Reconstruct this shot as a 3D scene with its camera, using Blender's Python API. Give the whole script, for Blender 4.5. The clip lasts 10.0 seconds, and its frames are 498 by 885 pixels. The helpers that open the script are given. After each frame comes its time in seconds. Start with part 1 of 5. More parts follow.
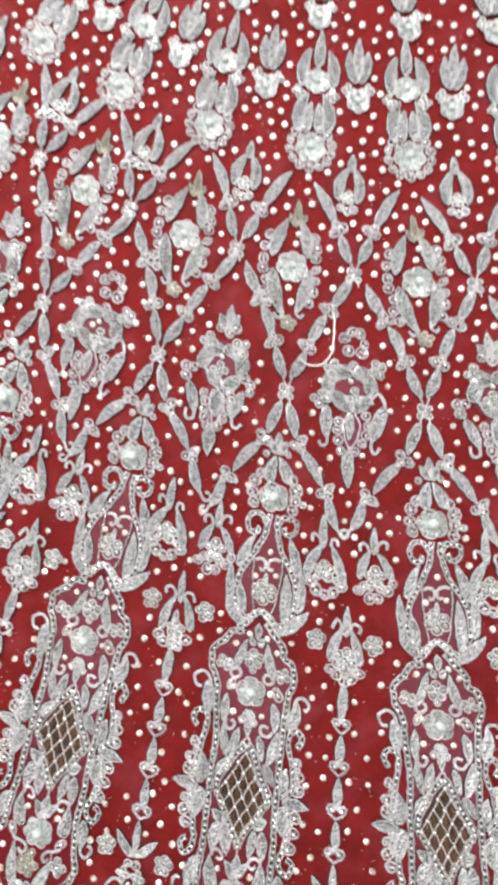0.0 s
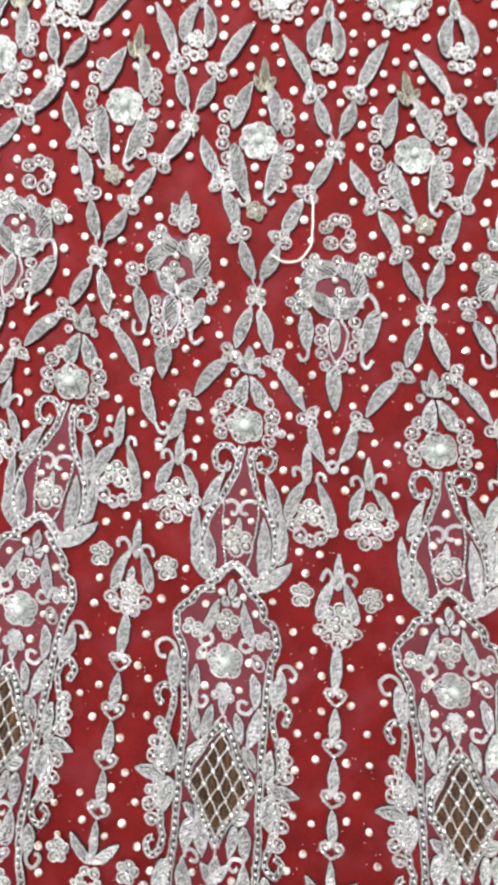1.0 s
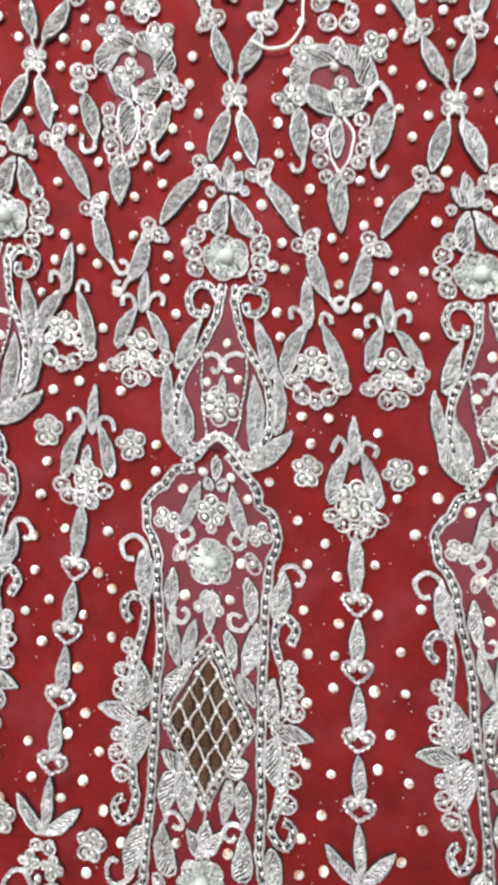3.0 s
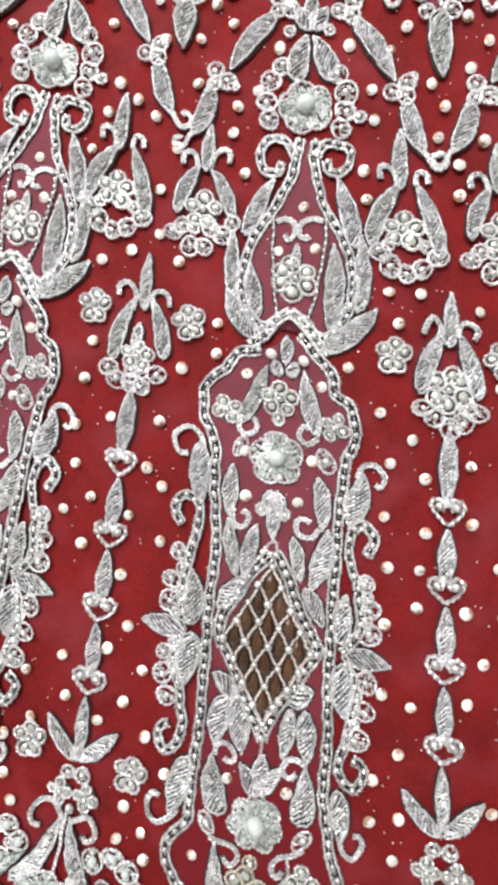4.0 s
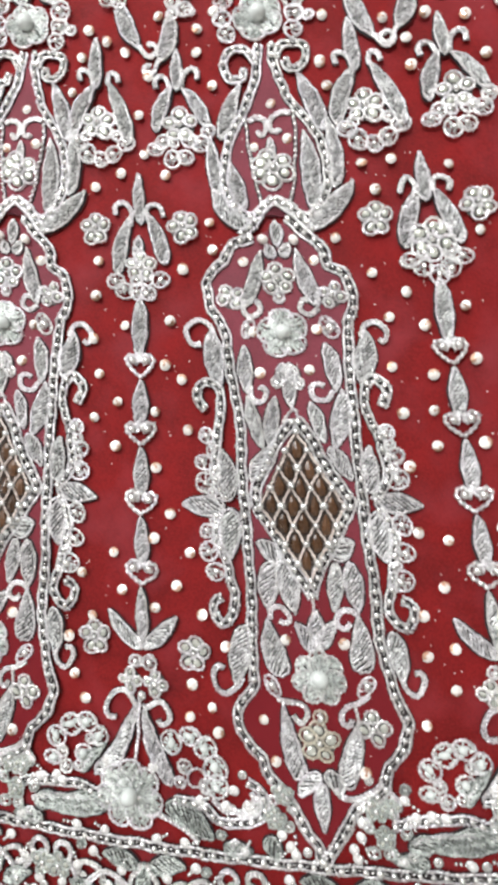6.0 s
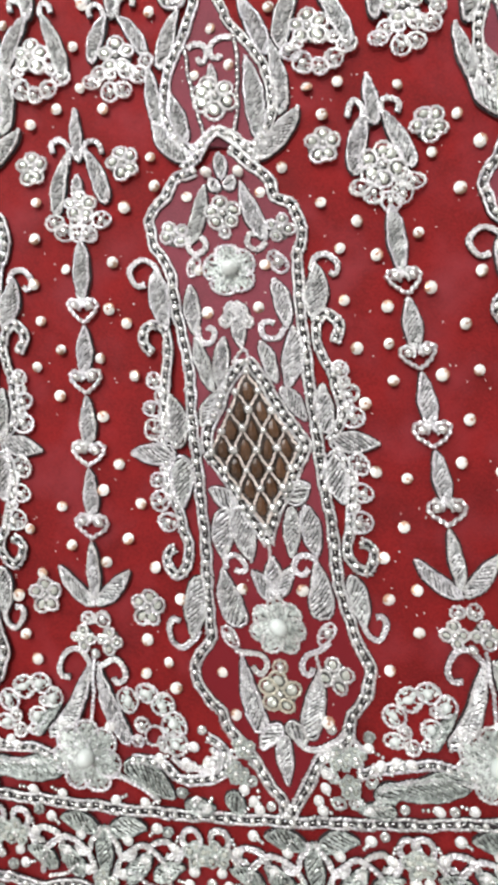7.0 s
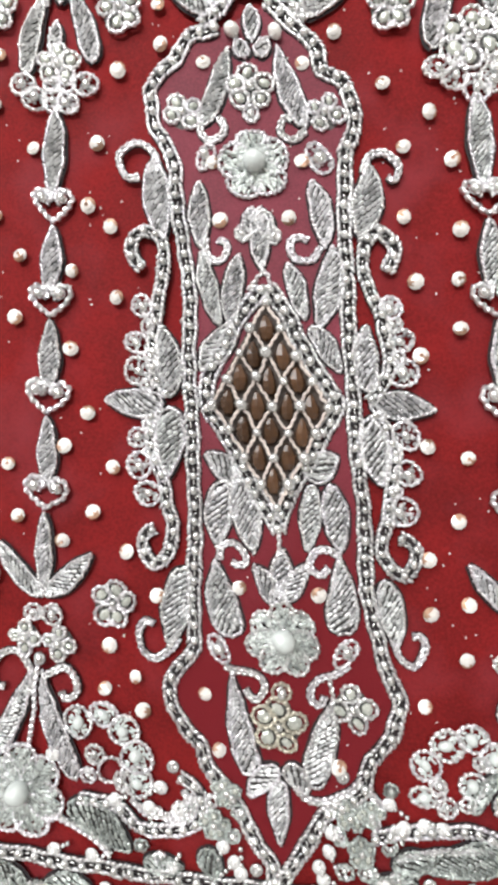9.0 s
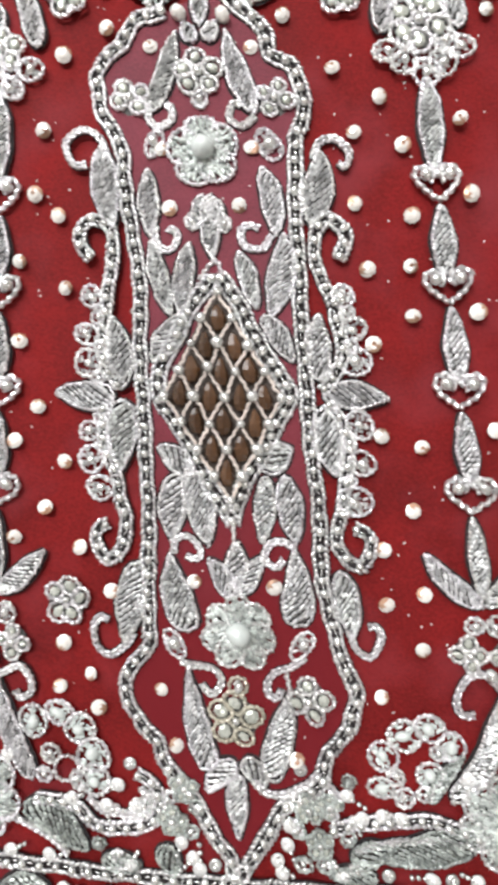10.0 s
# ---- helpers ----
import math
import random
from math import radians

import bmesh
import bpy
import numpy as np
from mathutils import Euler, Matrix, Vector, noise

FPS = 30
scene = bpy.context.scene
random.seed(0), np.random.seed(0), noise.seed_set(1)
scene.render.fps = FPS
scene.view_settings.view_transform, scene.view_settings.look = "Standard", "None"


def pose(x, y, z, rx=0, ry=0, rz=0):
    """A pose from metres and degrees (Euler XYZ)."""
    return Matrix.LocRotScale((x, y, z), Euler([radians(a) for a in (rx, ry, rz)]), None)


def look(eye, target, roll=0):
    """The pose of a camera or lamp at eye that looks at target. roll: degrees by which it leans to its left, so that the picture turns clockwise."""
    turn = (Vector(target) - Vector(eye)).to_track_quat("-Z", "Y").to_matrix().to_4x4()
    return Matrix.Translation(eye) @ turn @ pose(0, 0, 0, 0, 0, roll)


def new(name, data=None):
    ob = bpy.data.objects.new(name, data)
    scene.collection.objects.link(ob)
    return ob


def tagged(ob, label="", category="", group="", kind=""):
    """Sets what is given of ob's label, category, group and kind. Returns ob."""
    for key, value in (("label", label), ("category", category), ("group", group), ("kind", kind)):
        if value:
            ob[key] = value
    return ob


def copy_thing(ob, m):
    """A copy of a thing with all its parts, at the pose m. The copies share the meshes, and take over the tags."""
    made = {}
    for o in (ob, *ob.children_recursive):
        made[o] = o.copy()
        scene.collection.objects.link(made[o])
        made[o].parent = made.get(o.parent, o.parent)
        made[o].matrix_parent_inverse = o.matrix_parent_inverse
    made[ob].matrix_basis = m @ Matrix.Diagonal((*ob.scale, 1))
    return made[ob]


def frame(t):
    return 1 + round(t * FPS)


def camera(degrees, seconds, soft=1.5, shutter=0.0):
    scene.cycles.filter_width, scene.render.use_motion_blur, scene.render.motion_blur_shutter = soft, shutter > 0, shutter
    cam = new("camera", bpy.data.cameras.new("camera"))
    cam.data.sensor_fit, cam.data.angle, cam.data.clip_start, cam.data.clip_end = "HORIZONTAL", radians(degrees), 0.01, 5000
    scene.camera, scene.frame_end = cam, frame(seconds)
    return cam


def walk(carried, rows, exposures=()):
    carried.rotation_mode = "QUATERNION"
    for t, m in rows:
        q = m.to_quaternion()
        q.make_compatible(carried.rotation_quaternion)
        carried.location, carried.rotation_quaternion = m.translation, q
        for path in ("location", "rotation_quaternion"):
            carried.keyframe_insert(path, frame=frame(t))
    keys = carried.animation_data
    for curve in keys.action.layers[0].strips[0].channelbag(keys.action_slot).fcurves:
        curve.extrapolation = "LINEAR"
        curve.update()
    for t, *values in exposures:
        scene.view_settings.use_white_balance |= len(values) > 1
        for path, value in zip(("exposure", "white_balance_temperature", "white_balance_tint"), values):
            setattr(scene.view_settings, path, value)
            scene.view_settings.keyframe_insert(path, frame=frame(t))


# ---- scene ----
# Camera: held low over a skirt that lies spread on a table, from near the waist to the hem.
cam = camera(50.0, 10.0, soft=4.2, shutter=0.5)
PATH = [
    (0.0, 0.0042, 0.1377, 0.3233, 2.42, 3.58, 5.88),
    (0.5, 0.0104, 0.1188, 0.2881, 1.25, 3.02, 4.78),
    (1.0, 0.0146, 0.1074, 0.2632, 0.68, 2.42, 3.91),
    (1.5, 0.0118, 0.0978, 0.2455, 0.92, 2.82, 3.16),
    (2.0, 0.0190, 0.0750, 0.2261, 0.01, 3.33, 1.40),
    (2.2, 0.0191, 0.0677, 0.2216, -0.20, 3.04, 1.56),
    (3.3, 0.0271, 0.0268, 0.1911, 2.63, 4.85, 2.20),
    (3.5, 0.0221, 0.0164, 0.1832, 1.69, 5.67, 2.91),
    (4.0, 0.0086, 0.0027, 0.1745, 1.68, 6.12, 3.90),
    (4.5, 0.0149, -0.0014, 0.1748, 2.50, 6.47, 0.18),
    (5.0, 0.0108, -0.0209, 0.1804, 2.85, 7.52, -1.47),
    (5.2, 0.0056, -0.0254, 0.1819, 3.29, 7.59, -1.28),
    (6.3, 0.0139, -0.0516, 0.1836, 2.68, 8.59, -6.92),
    (6.5, 0.0172, -0.0533, 0.1801, 2.44, 8.03, -7.33),
    (7.0, 0.0208, -0.0639, 0.1729, 1.80, 7.81, -7.25),
    (7.5, 0.0243, -0.0659, 0.1629, 2.18, 6.95, -5.71),
    (8.0, 0.0212, -0.0678, 0.1477, 1.91, 6.03, -4.11),
    (8.5, 0.0067, -0.0698, 0.1368, 0.73, 5.87, -3.16),
    (9.0, 0.0068, -0.0687, 0.1316, 0.61, 5.56, -2.95),
    (9.5, 0.0093, -0.0700, 0.1307, 0.64, 6.06, -3.08),
    (10.0, 0.0155, -0.0703, 0.1291, 0.11, 4.50, -3.75),
]
walk(cam, [(t, pose(x, y, z, rx, ry, rz)) for t, x, y, z, rx, ry, rz in PATH],
     exposures=[(0.0, -0.10), (2.0, -0.07), (4.0, -0.04), (6.5, -0.02), (8.0, 0.0), (10.0, -0.02)])

# ---- light ----
world = bpy.data.worlds.new("room_air")
scene.world = world
world.use_nodes = True
world.node_tree.nodes["Background"].inputs[0].default_value = (0.9, 0.95, 1.0, 1)
world.node_tree.nodes["Background"].inputs[1].default_value = 0.05

TABLE_Z, FLOOR_Z, CEILING_Z = -0.004, -0.754, 1.5


def area_lamp(name, size_x, size_y, watts, colour, m):
    data = bpy.data.lights.new(name, "AREA")
    data.shape, data.size, data.size_y, data.energy, data.color = "RECTANGLE", size_x, size_y, watts, colour
    ob = new(name, data)
    ob.matrix_world = m
    return ob


# ceiling tubes are assumed; no light source is ever in view
area_lamp("tube_light", 0.9, 0.05, 26, (0.985, 0.99, 1.0), look((-0.3, 0.55, 1.43), (-0.3, 0.5, 0)))
area_lamp("tube_light", 0.9, 0.05, 2.5, (1.0, 0.99, 0.98), look((0.4, -0.7, 1.43), (0.4, -0.7, 0)))
# soft fill lamp added on the north side; that wall has no window
area_lamp("window_light", 1.1, 0.8, 12, (0.95, 0.98, 1.0), look((-0.25, 0.92, 0.62), (0.0, 0.0, 0)))

# ---- materials ----


def material(name, colour, rough=0.5, metal=0.0, spread=0.12, grain=900.0, bump=0.3, bump_size=0.0003, by_object=0.0, by_piece=0.0, tint=None, **more):
    """A principled surface whose colour varies at two sizes, with fine relief."""
    m = bpy.data.materials.new(name)
    m.use_nodes = True
    t = m.node_tree
    p = t.nodes["Principled BSDF"]
    p.inputs["Metallic"].default_value = metal
    place = t.nodes.new("ShaderNodeTexCoord")
    fine = t.nodes.new("ShaderNodeTexNoise")
    fine.inputs["Scale"].default_value, fine.inputs["Detail"].default_value = grain, 2.0
    broad = t.nodes.new("ShaderNodeTexNoise")
    broad.inputs["Scale"].default_value, broad.inputs["Detail"].default_value = grain / 25, 3.0
    for n in (fine, broad):
        t.links.new(place.outputs["Object"], n.inputs["Vector"])
    both = t.nodes.new("ShaderNodeMath")
    both.operation = "ADD"
    t.links.new(fine.outputs["Fac"], both.inputs[0])
    t.links.new(broad.outputs["Fac"], both.inputs[1])
    scale = t.nodes.new("ShaderNodeMapRange")
    scale.inputs["From Min"].default_value, scale.inputs["From Max"].default_value = 0.6, 1.4
    scale.inputs["To Min"].default_value, scale.inputs["To Max"].default_value = 1 - spread, 1 + spread
    t.links.new(both.outputs[0], scale.inputs["Value"])
    last = scale.outputs["Result"]
    if by_object:
        info = t.nodes.new("ShaderNodeObjectInfo")
        shift = t.nodes.new("ShaderNodeMapRange")
        shift.inputs["To Min"].default_value, shift.inputs["To Max"].default_value = 1 - by_object, 1.0
        t.links.new(info.outputs["Random"], shift.inputs["Value"])
        times = t.nodes.new("ShaderNodeMath")
        times.operation = "MULTIPLY"
        t.links.new(last, times.inputs[0])
        t.links.new(shift.outputs["Result"], times.inputs[1])
        last = times.outputs[0]
    if by_piece:
        geometry = t.nodes.new("ShaderNodeNewGeometry")
        shift = t.nodes.new("ShaderNodeMapRange")
        shift.inputs["To Min"].default_value, shift.inputs["To Max"].default_value = 1 - by_piece, 1.0
        t.links.new(geometry.outputs["Random Per Island"], shift.inputs["Value"])
        times = t.nodes.new("ShaderNodeMath")
        times.operation = "MULTIPLY"
        t.links.new(last, times.inputs[0])
        t.links.new(shift.outputs["Result"], times.inputs[1])
        last = times.outputs[0]
    mix = t.nodes.new("ShaderNodeVectorMath")
    mix.operation = "SCALE"
    mix.inputs[0].default_value = colour
    if tint:
        info = t.nodes.new("ShaderNodeObjectInfo")
        blend = t.nodes.new("ShaderNodeMix")
        blend.data_type = "RGBA"
        for socket in blend.inputs:
            if socket.name == "A" and socket.type == "RGBA":
                socket.default_value = (*colour, 1)
            if socket.name == "B" and socket.type == "RGBA":
                socket.default_value = (*tint, 1)
        t.links.new(info.outputs["Random"], blend.inputs[0])
        t.links.new([o for o in blend.outputs if o.type == "RGBA"][0], mix.inputs[0])
    t.links.new(last, mix.inputs["Scale"])
    t.links.new(mix.outputs[0], p.inputs["Base Color"])
    wear = t.nodes.new("ShaderNodeMapRange")
    wear.inputs["To Min"].default_value, wear.inputs["To Max"].default_value = rough * 0.75, min(1.0, rough * 1.3)
    t.links.new(broad.outputs["Fac"], wear.inputs["Value"])
    t.links.new(wear.outputs["Result"], p.inputs["Roughness"])
    if bump:
        relief = t.nodes.new("ShaderNodeBump")
        relief.inputs["Strength"].default_value, relief.inputs["Distance"].default_value = bump, bump_size
        t.links.new(fine.outputs["Fac"], relief.inputs["Height"])
        t.links.new(relief.outputs["Normal"], p.inputs["Normal"])
    for key, value in more.items():
        p.inputs[key.replace("_", " ")].default_value = value
    return m


SILVER = material("silver_zari_cord", (0.88, 0.88, 0.87), 0.30, 0.82, 0.3, 900, 0.5, 0.0003, by_object=0.1, by_piece=0.32, tint=(0.87, 0.85, 0.89))
STRAND = material("silver_bullion_thread", (0.94, 0.96, 0.95), 0.29, 0.68, 0.25, 1900, 0.9, 0.0004, by_object=0.1, by_piece=0.6, tint=(0.91, 0.90, 0.92))
PETAL = material("pale_green_silver_bullion", (0.76, 0.81, 0.78), 0.34, 0.7, 0.25, 1900, 0.9, 0.0004, by_object=0.16, by_piece=0.6)
SEED = material("silver_seed_bead", (0.84, 0.85, 0.84), 0.20, 0.8, 0.12, 900, 0.1, by_piece=0.3)
DULL = material("tarnished_gold_thread", (0.74, 0.70, 0.58), 0.38, 0.7, 0.25, 1500, 0.5, by_object=0.2, by_piece=0.5)
# near-black put under cords and flowers to paint the shade in their gaps
DARK = material("painted_stitch_shade", (0.030, 0.024, 0.025), 0.7, 0.0, 0.4, 1500, 0.6, 0.0003, Specular_IOR_Level=0.15)
CUT = material("pale_green_cut_stone", (0.70, 0.73, 0.66), 0.16, 0.45, 0.2, 700, 0.0, by_object=0.2, by_piece=0.35, Coat_Weight=0.5, Coat_Roughness=0.05)
# grey padding, darkened to include the shade between filling stitches
PAD = material("shaded_grey_padding", (0.07, 0.066, 0.062), 0.6, 0.1, 0.4, 1500, 0.6, 0.0003)
PEARL = material("pearl", (0.56, 0.60, 0.58), 0.22, 0.0, 0.04, 300, 0.0, Coat_Weight=0.6, Coat_Roughness=0.1)
CRYSTAL = material("crystal", (0.98, 0.94, 0.89), 0.09, 0.15, 0.2, 500, 0.0, by_object=0.25, IOR=1.7, Coat_Weight=0.8, Coat_Roughness=0.03)
BROWN = material("dark_brown_backing", (0.050, 0.034, 0.026), 0.6, 0.0, 0.3, 900, 0.4)
AMBER = material("amber_glass", (0.105, 0.052, 0.026), 0.10, 0.0, 0.3, 500, 0.0, by_object=0.55, IOR=1.6, Coat_Weight=0.5)
RED = material("red_cloth", (0.154, 0.0095, 0.0096), 0.72, 0.0, 0.4, 1400, 0.35, 0.00015, Specular_IOR_Level=0.10)
NET = material("mauve_net", (0.158, 0.033, 0.046), 0.6, 0.0, 0.3, 1600, 0.5, 0.00015, Specular_IOR_Level=0.12)
# the net's mauve turns to red towards the foot, along a cloudy edge
tree = NET.node_tree
coat = tree.nodes["Principled BSDF"]
where, axes = tree.nodes.new("ShaderNodeTexCoord"), tree.nodes.new("ShaderNodeSeparateXYZ")
cloud, uneven = tree.nodes.new("ShaderNodeTexNoise"), tree.nodes.new("ShaderNodeMath")
cloud.inputs["Scale"].default_value, cloud.inputs["Detail"].default_value = 55.0, 3.0
uneven.operation, uneven.inputs[1].default_value = "MULTIPLY_ADD", 0.05
fade, colour_blend = tree.nodes.new("ShaderNodeMapRange"), tree.nodes.new("ShaderNodeMixRGB")
fade.inputs["From Min"].default_value, fade.inputs["From Max"].default_value = -0.085, -0.025
colour_blend.inputs["Color1"].default_value = (0.138, 0.0095, 0.0135, 1)
tree.links.new(where.outputs["Object"], axes.inputs[0])
tree.links.new(where.outputs["Object"], cloud.inputs["Vector"])
tree.links.new(cloud.outputs["Fac"], uneven.inputs[0])
tree.links.new(axes.outputs["Y"], uneven.inputs[2])
tree.links.new(uneven.outputs[0], fade.inputs["Value"])
tree.links.new(fade.outputs["Result"], colour_blend.inputs["Fac"])
tree.links.new(coat.inputs["Base Color"].links[0].from_socket, colour_blend.inputs["Color2"])
tree.links.new(colour_blend.outputs["Color"], coat.inputs["Base Color"])
# cloudy pale sheen of the cloth, painted into its red
tree = RED.node_tree
silk = tree.nodes["Principled BSDF"]
where, haze, level, colour_blend = tree.nodes.new("ShaderNodeTexCoord"), tree.nodes.new("ShaderNodeTexNoise"), tree.nodes.new("ShaderNodeMapRange"), tree.nodes.new("ShaderNodeMixRGB")
haze.inputs["Scale"].default_value, haze.inputs["Detail"].default_value = 42.0, 4.0
level.inputs["From Min"].default_value, level.inputs["From Max"].default_value, level.inputs["To Max"].default_value = 0.48, 0.72, 0.6
colour_blend.inputs["Color2"].default_value = (0.22, 0.032, 0.040, 1)
tree.links.new(where.outputs["Object"], haze.inputs["Vector"])
tree.links.new(haze.outputs["Fac"], level.inputs["Value"])
tree.links.new(level.outputs["Result"], colour_blend.inputs["Fac"])
tree.links.new(silk.inputs["Base Color"].links[0].from_socket, colour_blend.inputs["Color1"])
tree.links.new(colour_blend.outputs["Color"], silk.inputs["Base Color"])
FOIL = material("tan_foil", (0.55, 0.33, 0.22), 0.3, 0.4, 0.3, 600, 0.0, by_object=0.5)
SEQUIN = material("sequin", (0.76, 0.76, 0.75), 0.25, 0.3, 0.05, 400, 0.0)
COTTON = material("white_thread", (0.85, 0.82, 0.76), 0.7, 0.0, 0.06, 1500, 0.3)
CREAM = material("cream_thread", (0.62, 0.54, 0.49), 0.4, 0.2, 0.25, 1200, 0.3)
# grey-green silver of the hem, its tone lowered for the shade lying there
GREY = material("shaded_grey_green_bullion", (0.64, 0.69, 0.66), 0.36, 0.75, 0.3, 1900, 0.9, 0.0004, by_object=0.1, by_piece=0.6)
WOOD = material("brown_wood", (0.22, 0.12, 0.06), 0.45, 0.0, 0.3, 40, 0.2, 0.001)
PLASTER = material("plaster", (0.62, 0.60, 0.57), 0.85, 0.0, 0.05, 30, 0.2, 0.002)
TILE = material("floor_tile", (0.45, 0.42, 0.38), 0.35, 0.0, 0.12, 12, 0.1, 0.002)
WHITE = material("white_enamel", (0.8, 0.8, 0.8), 0.4, 0.0, 0.03, 30, 0.0)
GLOW = bpy.data.materials.new("lamp_glow")
GLOW.use_nodes = True
GLOW.node_tree.nodes["Principled BSDF"].inputs["Emission Color"].default_value = (1, 0.97, 0.92, 1)
GLOW.node_tree.nodes["Principled BSDF"].inputs["Emission Strength"].default_value = 6.0

# ---- building blocks: lengths in millimetres on the cloth, u to the side, v towards the waist ----
MM, SHEAR = 0.001, 0.08
APEX_X, APEX_Y, STEP, DRIFT = 2.0, 790.0, 7.75, 10.0
rng = np.random.default_rng(7)


def place(k, r, turn=0.0):
    """The pose on the fan of panels: k panels to the side of the middle one, r from the fan's apex."""
    a = radians(STEP * k)
    d = r + DRIFT * k
    return pose((APEX_X + d * math.sin(a)) * MM, (APEX_Y - d * math.cos(a)) * MM, 0, 0, 0, STEP * k + turn)


class Geo:
    def __init__(self):
        self.v, self.f, self.s, self.n = [], [], [], 0

    def add(self, v, f, slot=0):
        self.v.append(np.asarray(v, float))
        self.f.append(np.asarray(f, int) + self.n)
        self.s.append(np.full(len(f), slot))
        self.n += len(v)


def mesh_of(geo, smooth=True, shear=SHEAR):
    v = np.concatenate(geo.v)
    if shear:
        # the unevenness of handwork
        u, w = v[:, 0].copy(), v[:, 1].copy()
        v[:, 0] += 0.2 * np.sin(0.29 * u + 0.21 * w + 1.1) + 0.15 * np.sin(0.74 * w - 0.35 * u)
        v[:, 1] += 0.2 * np.sin(0.33 * u - 0.17 * w + 0.4) + 0.15 * np.sin(0.69 * u + 0.31 * w + 2.0)
    v = np.column_stack((v[:, 0], v[:, 1] - shear * v[:, 0], v[:, 2])) * MM
    me = bpy.data.meshes.new("mesh")
    me.from_pydata(v.tolist(), [], np.concatenate(geo.f).tolist())
    if smooth:
        me.shade_smooth()
    me.polygons.foreach_set("material_index", np.concatenate(geo.s).astype(np.int32))
    return me


def part(name, geo, mat, parent, label="", smooth=True, kind=""):
    me = mesh_of(geo, smooth)
    me.materials.append(mat)
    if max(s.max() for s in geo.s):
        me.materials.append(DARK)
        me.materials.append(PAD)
    ob = new(name, me)
    ob.parent = parent
    return tagged(ob, label, kind=kind)


def thing(name, label, category, group=""):
    return tagged(new(name), label, category, group)


def spindle(sides=6):
    """A pointed grain along x, 1 long and 1 thick."""
    v = [(-0.5, 0, 0)]
    for x, r in ((-0.24, 0.44), (0.24, 0.44)):
        v += [(x, r * math.cos(2 * math.pi * i / sides), r * math.sin(2 * math.pi * i / sides)) for i in range(sides)]
    v.append((0.5, 0, 0))
    f = []
    for i in range(sides):
        j = (i + 1) % sides
        a, b, c, d = 1 + i, 1 + j, 1 + sides + i, 1 + sides + j
        f += [(0, b, a), (a, b, d), (a, d, c), (c, d, 2 * sides + 1)]
    return np.array(v), np.array(f)


def globe(sides=8, rings=4):
    v, f = [(0, 0, -1)], []
    for k in range(1, rings):
        a = math.pi * k / rings - math.pi / 2
        v += [(math.cos(a) * math.cos(2 * math.pi * i / sides), math.cos(a) * math.sin(2 * math.pi * i / sides), math.sin(a)) for i in range(sides)]
    v.append((0, 0, 1))
    top = len(v) - 1
    for i in range(sides):
        j = (i + 1) % sides
        f += [(0, 1 + j, 1 + i), (top, top - sides + i, top - sides + j)]
        for k in range(rings - 2):
            a, b = 1 + k * sides + i, 1 + k * sides + j
            f += [(a, b, b + sides), (a, b + sides, a + sides)]
    return np.array(v), np.array(f)


CUTTING = globe(7, 5)
GRAIN, WIRE, SMALL, BALL, FINE = spindle(5), spindle(4), globe(6, 4), globe(9, 5), globe(20, 12)


def scatter(geo, shape, at, angle, length, thick, high=None):
    """Copies of a shape at the places at (n, 3), turned by angle (n) in the plane."""
    at, angle = np.asarray(at, float), np.asarray(angle, float)
    v, f = shape
    n = len(at)
    size = np.broadcast_to(np.asarray(length, float), (n,))[:, None]
    wide = np.broadcast_to(np.asarray(thick, float), (n,))[:, None]
    tall = wide if high is None else np.broadcast_to(np.asarray(high, float), (n,))[:, None]
    x, y, z = v[None, :, 0] * size, v[None, :, 1] * wide, v[None, :, 2] * tall
    c, s = np.cos(angle)[:, None], np.sin(angle)[:, None]
    out = np.stack((x * c - y * s, x * s + y * c, z), 2) + at[:, None, :]
    geo.add(out.reshape(-1, 3), (f[None] + (np.arange(n) * len(v))[:, None, None]).reshape(-1, 3))


def curve(points, closed=False, steps=10):
    """A smooth line through the points."""
    p = np.asarray(points, float)
    if len(p) < 3:
        return np.linspace(p[0], p[-1], 12)
    q = np.vstack((p[-1], p, p[0], p[1])) if closed else np.vstack((2 * p[0] - p[1], p, 2 * p[-1] - p[-2]))
    out = []
    for i in range(len(q) - 3):
        a, b, c, d = q[i:i + 4]
        for t in np.arange(steps) / steps:
            out.append(0.5 * (2 * b + (c - a) * t + (2 * a - 5 * b + 4 * c - d) * t * t + (3 * b - a - 3 * c + d) * t ** 3))
    out.append(q[-2])
    return np.array(out)


def even(line, pitch):
    """Points at even steps along a line, with their headings."""
    d = np.r_[0, np.cumsum(np.linalg.norm(np.diff(line, axis=0), axis=1))]
    n = max(3, int(round(d[-1] / pitch)) + 1)
    s = np.linspace(0, d[-1], n)
    p = np.column_stack([np.interp(s, d, line[:, i]) for i in range(2)])
    g = np.gradient(p, axis=0)
    return p, np.arctan2(g[:, 1], g[:, 0])


def offset(line, by):
    g = np.gradient(line, axis=0)
    g /= np.linalg.norm(g, axis=1)[:, None] + 1e-9
    return line + by * np.column_stack((-g[:, 1], g[:, 0]))


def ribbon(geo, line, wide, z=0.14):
    """A flat dark strip under a cord, in place of the shade beside it."""
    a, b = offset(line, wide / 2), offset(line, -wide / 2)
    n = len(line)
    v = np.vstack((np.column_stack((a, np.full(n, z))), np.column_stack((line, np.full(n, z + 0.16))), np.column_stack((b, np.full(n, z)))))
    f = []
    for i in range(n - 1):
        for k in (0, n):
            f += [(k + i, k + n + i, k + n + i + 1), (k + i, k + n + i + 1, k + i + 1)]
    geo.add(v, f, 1)


